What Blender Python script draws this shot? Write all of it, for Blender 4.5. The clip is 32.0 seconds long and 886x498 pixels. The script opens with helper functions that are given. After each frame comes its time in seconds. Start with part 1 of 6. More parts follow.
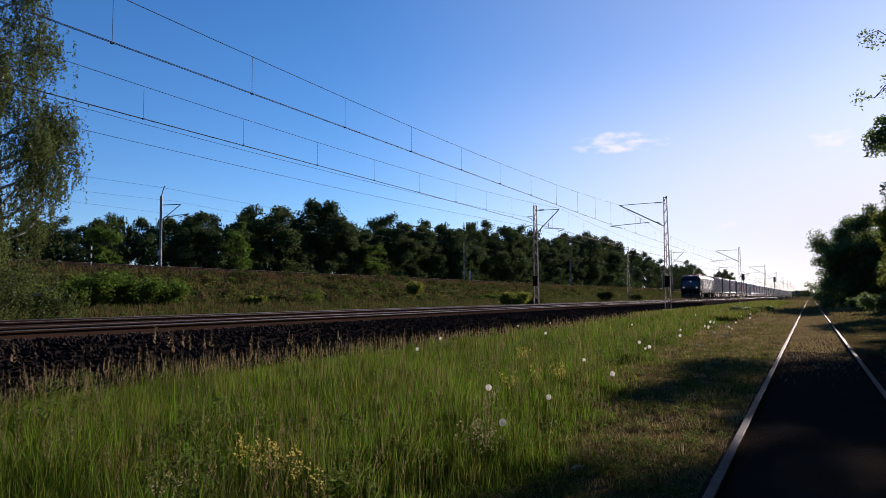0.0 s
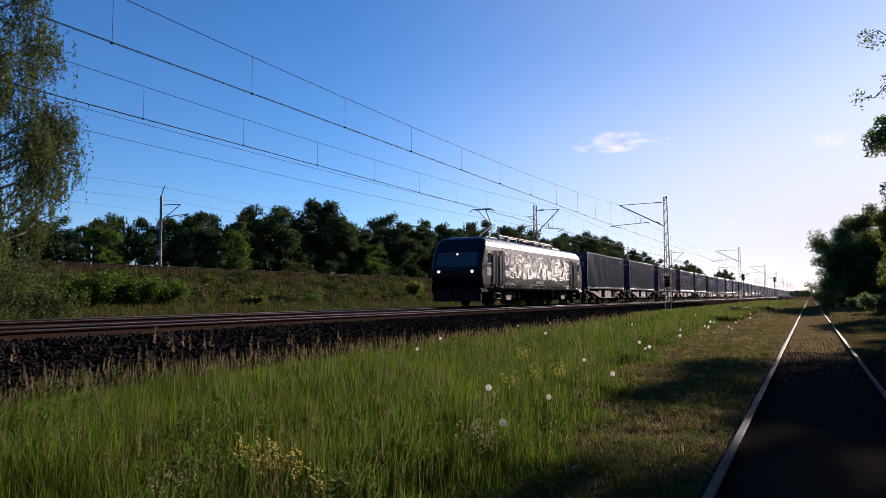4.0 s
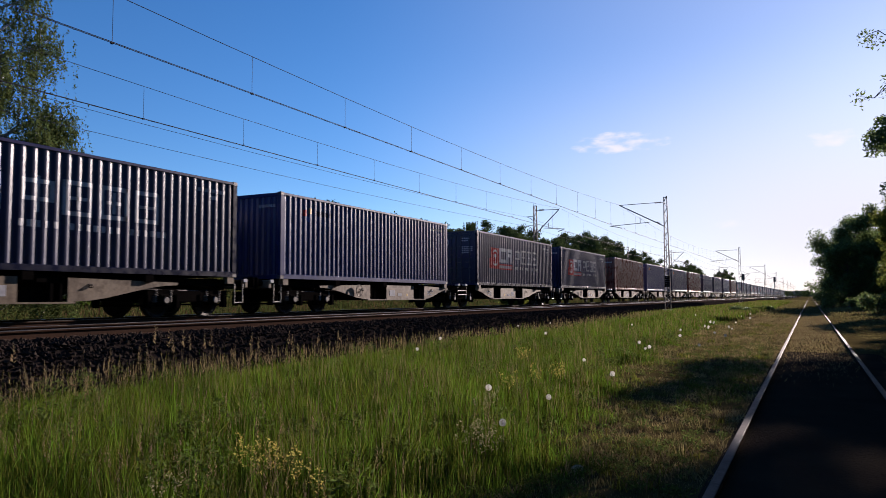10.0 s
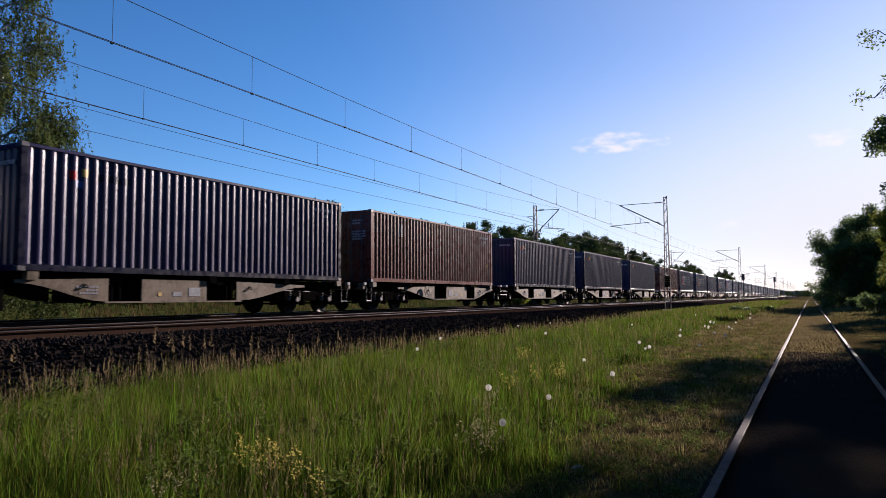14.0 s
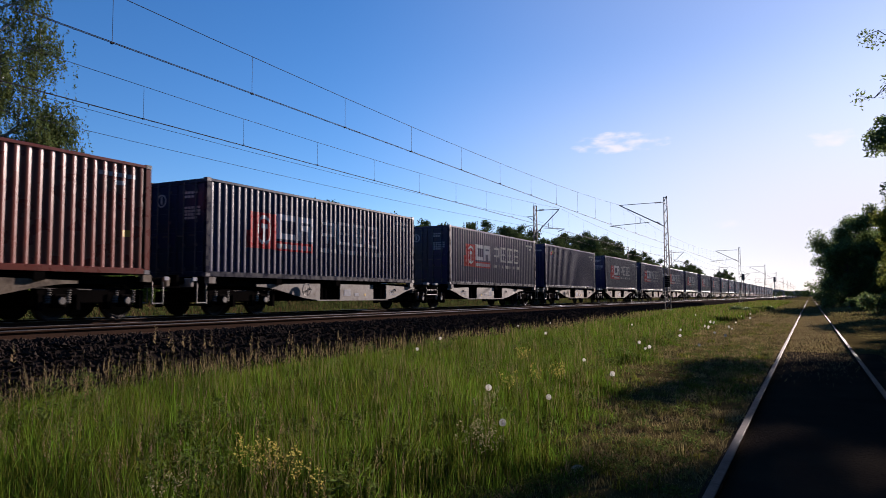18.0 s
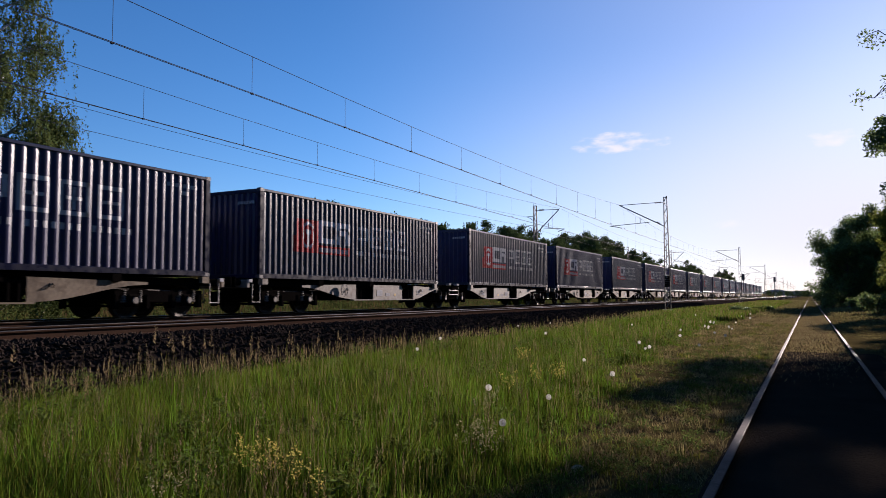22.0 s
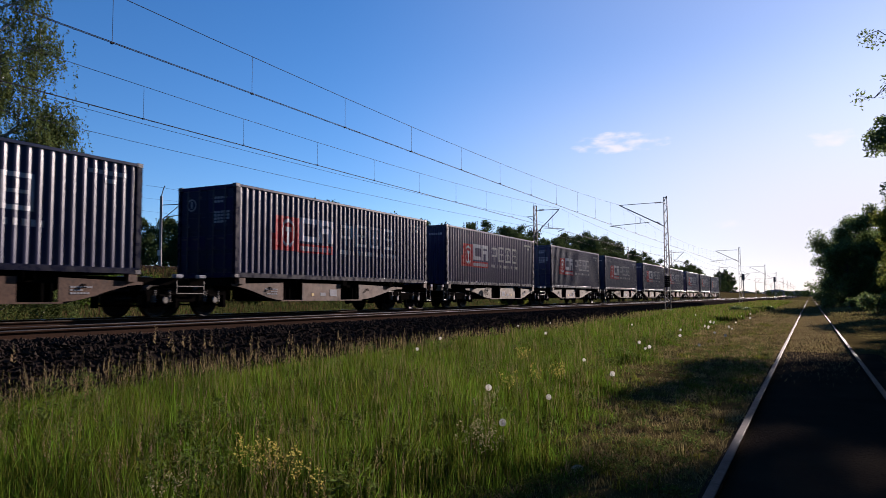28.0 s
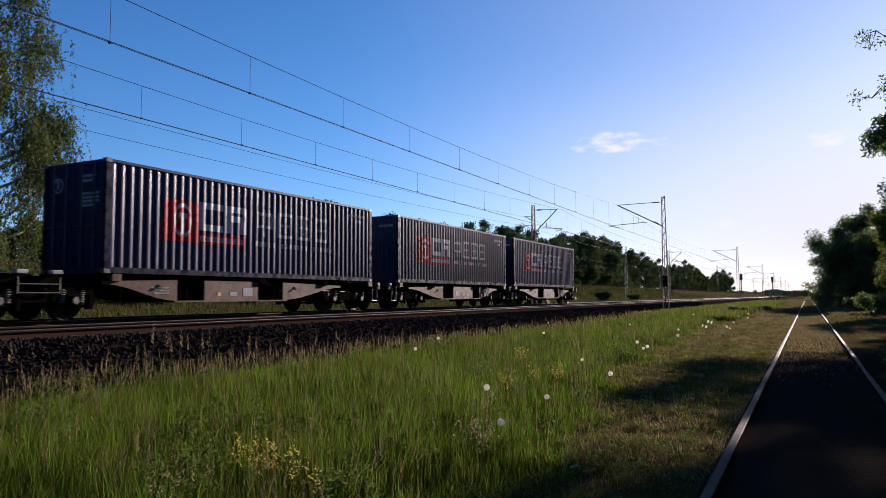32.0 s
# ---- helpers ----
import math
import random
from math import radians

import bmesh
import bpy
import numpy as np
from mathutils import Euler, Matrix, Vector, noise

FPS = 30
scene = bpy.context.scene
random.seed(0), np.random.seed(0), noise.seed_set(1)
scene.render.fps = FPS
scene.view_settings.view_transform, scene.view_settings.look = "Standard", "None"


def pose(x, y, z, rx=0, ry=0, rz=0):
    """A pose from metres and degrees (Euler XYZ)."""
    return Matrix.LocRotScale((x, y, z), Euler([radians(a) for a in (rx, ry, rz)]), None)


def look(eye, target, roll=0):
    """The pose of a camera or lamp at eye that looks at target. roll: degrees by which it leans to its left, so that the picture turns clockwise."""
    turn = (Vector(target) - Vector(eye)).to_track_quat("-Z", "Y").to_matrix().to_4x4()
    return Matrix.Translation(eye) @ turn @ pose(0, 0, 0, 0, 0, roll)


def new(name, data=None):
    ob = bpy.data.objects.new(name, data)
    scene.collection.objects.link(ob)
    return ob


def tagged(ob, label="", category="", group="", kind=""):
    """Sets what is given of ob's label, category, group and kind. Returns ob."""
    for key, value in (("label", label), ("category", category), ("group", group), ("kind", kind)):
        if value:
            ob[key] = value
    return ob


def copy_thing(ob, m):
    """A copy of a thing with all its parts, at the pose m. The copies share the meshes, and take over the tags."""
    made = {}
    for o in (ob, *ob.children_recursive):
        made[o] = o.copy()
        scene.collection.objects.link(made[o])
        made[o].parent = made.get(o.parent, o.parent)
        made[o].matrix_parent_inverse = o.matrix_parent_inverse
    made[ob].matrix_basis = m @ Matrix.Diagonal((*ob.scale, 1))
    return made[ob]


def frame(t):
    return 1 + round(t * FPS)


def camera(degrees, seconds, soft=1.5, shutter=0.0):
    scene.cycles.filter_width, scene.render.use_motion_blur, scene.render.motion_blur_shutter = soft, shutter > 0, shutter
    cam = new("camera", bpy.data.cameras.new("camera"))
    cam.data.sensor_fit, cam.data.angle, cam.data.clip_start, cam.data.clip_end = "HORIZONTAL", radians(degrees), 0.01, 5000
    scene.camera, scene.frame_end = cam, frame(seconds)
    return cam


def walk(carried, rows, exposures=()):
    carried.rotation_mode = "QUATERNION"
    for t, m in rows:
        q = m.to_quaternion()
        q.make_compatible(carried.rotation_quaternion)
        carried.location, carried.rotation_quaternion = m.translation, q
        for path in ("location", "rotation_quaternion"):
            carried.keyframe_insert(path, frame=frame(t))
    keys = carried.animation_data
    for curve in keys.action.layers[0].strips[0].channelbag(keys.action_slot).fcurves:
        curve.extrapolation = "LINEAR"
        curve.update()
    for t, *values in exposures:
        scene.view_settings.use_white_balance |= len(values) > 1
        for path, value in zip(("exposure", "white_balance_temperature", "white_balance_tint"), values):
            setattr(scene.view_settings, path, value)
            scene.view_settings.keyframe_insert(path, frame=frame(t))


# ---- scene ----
EXPOSURE_STOPS, SKY_STRENGTH, SUN_STRENGTH, CLOUD_LEVEL = 1.25, 0.064, 5.0, 6.6
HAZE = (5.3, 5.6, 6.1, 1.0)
# The eye stands 1.45 m over the ground beside a disused siding; +y runs along the tracks, the train comes towards -y.
EYE = Vector((0.0, 0.0, 1.45))
YAW, PITCH, ROLL = 27.055, 3.868, -0.28


def aim(yaw, pitch):
    a, b = radians(yaw), radians(pitch)
    return EYE + Vector((-math.sin(a) * math.cos(b), math.cos(a) * math.cos(b), math.sin(b))) * 50


cam = camera(63.45, 32.0, soft=0.6, shutter=0.08)
walk(cam, [(0, look(EYE, aim(YAW, PITCH), ROLL)), (30.6, look(EYE, aim(YAW, PITCH), ROLL)),
           (31.3, look(EYE, aim(YAW - 0.06, PITCH), ROLL)), (32, look(EYE, aim(YAW - 0.15, PITCH - 0.02), ROLL))],
     [(0, EXPOSURE_STOPS, 6700, 24), (32, EXPOSURE_STOPS, 6700, 24)])

# ---- daylight ----
SUN_AZ, SUN_EL = 9.5, 15.5    # degrees: to the right of the tracks' direction, over the horizon
world = bpy.data.worlds.new("evening_sky")
scene.world = world
world.use_nodes = True
wn, wl = world.node_tree.nodes, world.node_tree.links
wn.clear()
sky = wn.new("ShaderNodeTexSky")
sky.sky_type, sky.sun_disc = "NISHITA", False
sky.sun_elevation, sky.sun_rotation = radians(SUN_EL), radians(SUN_AZ)
sky.air_density, sky.dust_density, sky.ozone_density = 0.85, 0.14, 4.5
back = wn.new("ShaderNodeBackground")
back.inputs["Strength"].default_value = SKY_STRENGTH
wout = wn.new("ShaderNodeOutputWorld")


def wmath(op, a, b=None):
    n = wn.new("ShaderNodeMath")
    n.operation = op
    for i, v in enumerate((a, b)):
        if v is None:
            continue
        if isinstance(v, (int, float)):
            n.inputs[i].default_value = v
        else:
            wl.new(v, n.inputs[i])
    return n.outputs[0]


def cloud_mask(direction, wide, high, lean, seed):
    """A small torn fair-weather cloud in that direction of the sky."""
    d = Vector(direction).normalized()
    r = Vector((d.y, -d.x, 0)).normalized()
    u = r.cross(d)
    r, u = r + u * lean, u
    tc = wn.new("ShaderNodeTexCoord")
    out = []
    for axis, size in ((r, wide), (u, high)):
        dot = wn.new("ShaderNodeVectorMath")
        dot.operation = "DOT_PRODUCT"
        wl.new(tc.outputs["Generated"], dot.inputs[0])
        dot.inputs[1].default_value = axis
        off = wmath("DIVIDE", wmath("SUBTRACT", dot.outputs["Value"], d.dot(axis)), size)
        out.append(wmath("MULTIPLY", off, off))
    front = wn.new("ShaderNodeVectorMath")
    front.operation = "DOT_PRODUCT"
    wl.new(tc.outputs["Generated"], front.inputs[0])
    front.inputs[1].default_value = d
    stretch = wn.new("ShaderNodeMapping")
    stretch.inputs["Scale"].default_value = (22, 22, 60)
    stretch.inputs["Location"].default_value = (seed, seed * 2, 0)
    wl.new(tc.outputs["Generated"], stretch.inputs["Vector"])
    puff = wn.new("ShaderNodeTexNoise")
    puff.inputs["Scale"].default_value, puff.inputs["Detail"].default_value = 1.6, 6
    wl.new(stretch.outputs[0], puff.inputs["Vector"])
    near = wmath("SUBTRACT", 1.0, wmath("ADD", out[0], out[1]))
    m = wmath("ADD", near, wmath("MULTIPLY", wmath("SUBTRACT", puff.outputs[0], 0.62), 2.6))
    m = wmath("MULTIPLY", m, wmath("GREATER_THAN", front.outputs["Value"], 0.5))
    ramp = wn.new("ShaderNodeMapRange")
    ramp.interpolation_type = "SMOOTHSTEP"
    ramp.inputs["From Min"].default_value, ramp.inputs["From Max"].default_value = 0.0, 1.0
    wl.new(m, ramp.inputs["Value"])
    return ramp.outputs[0]


deep = wn.new("ShaderNodeHueSaturation")
deep.inputs["Saturation"].default_value = 1.17
wl.new(sky.outputs[0], deep.inputs["Color"])
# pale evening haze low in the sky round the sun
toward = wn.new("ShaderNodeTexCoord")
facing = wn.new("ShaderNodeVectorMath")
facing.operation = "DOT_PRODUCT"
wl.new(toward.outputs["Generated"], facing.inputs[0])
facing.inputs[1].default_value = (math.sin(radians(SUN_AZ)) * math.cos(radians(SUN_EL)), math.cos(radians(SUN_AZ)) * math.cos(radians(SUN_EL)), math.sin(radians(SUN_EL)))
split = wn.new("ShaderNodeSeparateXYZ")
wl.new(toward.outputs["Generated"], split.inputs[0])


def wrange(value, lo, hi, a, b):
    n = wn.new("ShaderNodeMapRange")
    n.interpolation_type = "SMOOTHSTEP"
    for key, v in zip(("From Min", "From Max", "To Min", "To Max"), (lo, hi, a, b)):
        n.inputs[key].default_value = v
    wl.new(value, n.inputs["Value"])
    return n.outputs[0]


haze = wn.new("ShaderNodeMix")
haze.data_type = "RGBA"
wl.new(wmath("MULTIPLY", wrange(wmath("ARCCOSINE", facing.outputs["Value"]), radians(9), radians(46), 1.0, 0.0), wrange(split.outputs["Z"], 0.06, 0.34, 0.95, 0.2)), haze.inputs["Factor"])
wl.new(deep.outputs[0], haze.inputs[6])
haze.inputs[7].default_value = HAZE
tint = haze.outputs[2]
for k, (way, wide, high, lean, amount) in enumerate((((-0.2315, 1, 0.2158), 0.074, 0.018, 0.14, 0.7), ((0.033, 1, 0.195), 0.034, 0.014, 0.3, 0.5),
                                                    ((-0.09, 1, 0.094), 0.030, 0.007, 0, 0.35))):
    mix = wn.new("ShaderNodeMix")
    mix.data_type = "RGBA"
    wl.new(wmath("MULTIPLY", cloud_mask(way, wide, high, lean, k * 3.7), amount), mix.inputs["Factor"])
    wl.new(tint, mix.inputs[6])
    mix.inputs[7].default_value = (CLOUD_LEVEL, CLOUD_LEVEL, CLOUD_LEVEL * 1.03, 1)
    tint = mix.outputs[2]
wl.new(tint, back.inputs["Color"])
wl.new(back.outputs[0], wout.inputs["Surface"])

sun_data = bpy.data.lights.new("sun", "SUN")
sun_data.energy, sun_data.angle, sun_data.color = SUN_STRENGTH, radians(0.6), (1.0, 0.92, 0.82)
sun_way = Vector((math.sin(radians(SUN_AZ)) * math.cos(radians(SUN_EL)), math.cos(radians(SUN_AZ)) * math.cos(radians(SUN_EL)), math.sin(radians(SUN_EL))))
sun = new("sun", sun_data)
sun.matrix_world = look(sun_way * 60, (0, 0, 0))


# ---- building blocks ----
def part(name, bm, material, parent=None, label="", smooth=False):
    """One bmesh as one mesh object, under a thing or a part."""
    me = bpy.data.meshes.new(name)
    bm.to_mesh(me)
    bm.free()
    if smooth:
        for f in me.polygons:
            f.use_smooth = True
    for m in material if isinstance(material, (list, tuple)) else (material,):
        me.materials.append(m)
    ob = new(name, me)
    ob.parent = parent
    if label:
        tagged(ob, label)
    return ob


def raw(name, verts, faces, material, parent=None, label="", smooth=False):
    me = bpy.data.meshes.new(name)
    me.from_pydata(verts, [], faces)
    me.update()
    if smooth:
        for f in me.polygons:
            f.use_smooth = True
    for m in material if isinstance(material, (list, tuple)) else (material,):
        me.materials.append(m)
    ob = new(name, me)
    ob.parent = parent
    if label:
        tagged(ob, label)
    return ob


def share(ob, m, parent=None):
    """Another object on the same mesh."""
    o = new(ob.name.split(".")[0], ob.data)
    o.parent = parent if parent else ob.parent
    o.matrix_basis = m
    return o


def box(bm, x0, x1, y0, y1, z0, z1):
    v = [bm.verts.new((x, y, z)) for x in (x0, x1) for y in (y0, y1) for z in (z0, z1)]
    for f in ((0, 1, 3, 2), (4, 6, 7, 5), (0, 4, 5, 1), (2, 3, 7, 6), (0, 2, 6, 4), (1, 5, 7, 3)):
        bm.faces.new([v[i] for i in f])
    return v


def bevel_all(bm, w, seg=1):
    bmesh.ops.bevel(bm, geom=bm.edges[:], offset=w, segments=seg, affect="EDGES", profile=0.5)


def boxed(x0, x1, y0, y1, z0, z1, bev=0.0):
    bm = bmesh.new()
    box(bm, x0, x1, y0, y1, z0, z1)
    if bev:
        bevel_all(bm, bev)
    bmesh.ops.recalc_face_normals(bm, faces=bm.faces[:])
    return bm


def tube(bm, a, b, r0, r1=None, seg=8, caps=True):
    """A round bar from a to b."""
    a, b = Vector(a), Vector(b)
    r1 = r0 if r1 is None else r1
    d = (b - a).normalized()
    s = d.orthogonal().normalized()
    t = d.cross(s)
    rings = []
    for p, r in ((a, r0), (b, r1)):
        rings.append([bm.verts.new(p + (s * math.cos(k * 2 * math.pi / seg) + t * math.sin(k * 2 * math.pi / seg)) * r) for k in range(seg)])
    for k in range(seg):
        bm.faces.new((rings[0][k], rings[0][(k + 1) % seg], rings[1][(k + 1) % seg], rings[1][k]))
    if caps:
        bm.faces.new(rings[0][::-1])
        bm.faces.new(rings[1])


def polytube(bm, pts, r, seg=5):
    """One continuous wire through pts, which run mainly along y."""
    last = None
    for p in pts:
        ring = [bm.verts.new((p[0] + r * math.cos(k * math.tau / seg), p[1], p[2] + r * math.sin(k * math.tau / seg))) for k in range(seg)]
        if last:
            for k in range(seg):
                bm.faces.new((last[k], last[(k + 1) % seg], ring[(k + 1) % seg], ring[k]))
        last = ring


def lathe(bm, profile, at, seg=10):
    """A turned body about a vertical axis; profile is radius and height."""
    last = None
    for r, z in profile:
        ring = [bm.verts.new((at[0] + r * math.cos(k * math.tau / seg), at[1] + r * math.sin(k * math.tau / seg), at[2] + z)) for k in range(seg)]
        if last:
            for k in range(seg):
                bm.faces.new((last[k], last[(k + 1) % seg], ring[(k + 1) % seg], ring[k]))
        last = ring


def tubed(*runs, r=0.02, seg=8):
    bm = bmesh.new()
    for a, b in runs:
        tube(bm, a, b, r, seg=seg)
    return bm


def slab(outline, x0, x1, bm=None):
    """A plate with an outline in y and z, between x0 and x1."""
    bm = bm or bmesh.new()
    a = [bm.verts.new((x0, y, z)) for y, z in outline]
    b = [bm.verts.new((x1, y, z)) for y, z in outline]
    n = len(a)
    bm.faces.new(a)
    bm.faces.new(b[::-1])
    for k in range(n):
        bm.faces.new((a[k], b[k], b[(k + 1) % n], a[(k + 1) % n]))
    bmesh.ops.recalc_face_normals(bm, faces=bm.faces[:])
    return bm


def swept(outline, y0, y1, bm=None):
    """A section in x and z, drawn out along y."""
    bm = bm or bmesh.new()
    a = [bm.verts.new((x, y0, z)) for x, z in outline]
    b = [bm.verts.new((x, y1, z)) for x, z in outline]
    n = len(a)
    bm.faces.new(a)
    bm.faces.new(b[::-1])
    for k in range(n):
        bm.faces.new((a[k], b[k], b[(k + 1) % n], a[(k + 1) % n]))
    bmesh.ops.recalc_face_normals(bm, faces=bm.faces[:])
    return bm


def wheel_mesh(r, w, seg=24):
    """A railway wheel about the x axis: tread, flange and dished web."""
    bm = bmesh.new()
    prof = [(0.0, 0.02), (r * 0.32, 0.02), (r * 0.36, 0.045), (r * 0.78, 0.07), (r * 0.84, 0.02), (r, 0.0), (r, w - 0.03), (r + 0.028, w - 0.018), (r + 0.024, w), (r * 0.84, w), (r * 0.8, w * 0.7), (r * 0.3, w * 0.8), (0.0, w * 0.8)]
    rings = []
    for q, x in prof:
        rings.append([bm.verts.new((-x, q * math.cos(k * 2 * math.pi / seg), q * math.sin(k * 2 * math.pi / seg))) for k in range(seg)] if q else [bm.verts.new((-x, 0, 0))])
    for i in range(len(prof) - 1):
        A, B = rings[i], rings[i + 1]
        for k in range(seg):
            j = (k + 1) % seg
            f = [A[0], B[k], B[j]] if len(A) == 1 else [A[k], B[0], A[j]] if len(B) == 1 else [A[k], B[k], B[j], A[j]]
            bm.faces.new(f)
    bmesh.ops.recalc_face_normals(bm, faces=bm.faces[:])
    return bm


# ---- materials ----
def material(name, colour, rough=0.7, metal=0.0, second=None, patch=1.5, grain=25.0, amount=0.5, bump=0.15, bump_scale=None, dirt=None, dirt_amount=0.35,
             each=0.0, translucent=0.0, spec=0.5, coat=0.0, vary=0.1):
    """A surface with large patches towards a second colour, fine grain, dirt stains and relief."""
    m = bpy.data.materials.new(name)
    m.use_nodes = True
    n, l = m.node_tree.nodes, m.node_tree.links
    bsdf = n["Principled BSDF"]
    second = second or tuple(c * 0.6 for c in colour)
    tc = n.new("ShaderNodeTexCoord")

    def noise_at(scale, detail=4.0):
        t = n.new("ShaderNodeTexNoise")
        t.inputs["Scale"].default_value, t.inputs["Detail"].default_value = scale, detail
        l.new(tc.outputs["Object"], t.inputs["Vector"])
        return t.outputs["Fac"]

    def ramped(v, lo, hi, a=0.0, b=1.0):
        r = n.new("ShaderNodeMapRange")
        for key, val in zip(("From Min", "From Max", "To Min", "To Max"), (lo, hi, a, b)):
            r.inputs[key].default_value = val
        l.new(v, r.inputs["Value"])
        return r.outputs[0]

    def blend(fac, a, b):
        x = n.new("ShaderNodeMix")
        x.data_type = "RGBA"
        l.new(fac, x.inputs["Factor"])
        for slot, c in ((6, a), (7, b)):
            if isinstance(c, tuple):
                x.inputs[slot].default_value = (*c, 1)
            else:
                l.new(c, x.inputs[slot])
        return x.outputs[2]

    col = blend(ramped(noise_at(patch), 0.35, 0.68, 0, amount), colour, second)
    col = blend(ramped(noise_at(grain, 6), 0.35, 0.7, 0, amount * 0.7), col, tuple(min(1, c * 1.35) for c in colour))
    if dirt:
        col = blend(ramped(noise_at(patch * 2.7, 8), 0.5, 0.72, 0, dirt_amount), col, dirt)
    if each:
        info = n.new("ShaderNodeObjectInfo" if each > 0 else "ShaderNodeNewGeometry")
        rnd = info.outputs["Random"] if each > 0 else info.outputs["Random Per Island"]
        hsv = n.new("ShaderNodeHueSaturation")
        l.new(ramped(rnd, 0, 1, 1 - abs(each), 1 + abs(each)), hsv.inputs["Value"])
        hue = n.new("ShaderNodeMath")
        hue.operation = "MULTIPLY_ADD"
        l.new(rnd, hue.inputs[0])
        hue.inputs[1].default_value, hue.inputs[2].default_value = 0.05, 0.475
        l.new(hue.outputs[0], hsv.inputs["Hue"])
        l.new(col, hsv.inputs["Color"])
        col = hsv.outputs[0]
    l.new(col, bsdf.inputs["Base Color"])
    l.new(ramped(noise_at(patch * 4), 0.3, 0.7, max(0.04, rough - vary), min(1, rough + vary)), bsdf.inputs["Roughness"])
    bsdf.inputs["Metallic"].default_value = metal
    bsdf.inputs["Specular IOR Level"].default_value = spec
    bsdf.inputs["Coat Weight"].default_value = coat
    if bump:
        b = n.new("ShaderNodeBump")
        b.inputs["Strength"].default_value, b.inputs["Distance"].default_value = bump, 0.02
        l.new(noise_at(bump_scale or grain * 1.5, 5), b.inputs["Height"])
        l.new(b.outputs[0], bsdf.inputs["Normal"])
    if translucent:
        tr = n.new("ShaderNodeBsdfTranslucent")
        l.new(col, tr.inputs["Color"])
        ms = n.new("ShaderNodeMixShader")
        ms.inputs[0].default_value = translucent
        l.new(bsdf.outputs[0], ms.inputs[1])
        l.new(tr.outputs[0], ms.inputs[2])
        l.new(ms.outputs[0], n["Material Output"].inputs["Surface"])
    return m


def glow(name, colour, strength):
    m = bpy.data.materials.new(name)
    m.use_nodes = True
    b = m.node_tree.nodes["Principled BSDF"]
    b.inputs["Emission Color"].default_value, b.inputs["Emission Strength"].default_value = (*colour, 1), strength
    return m


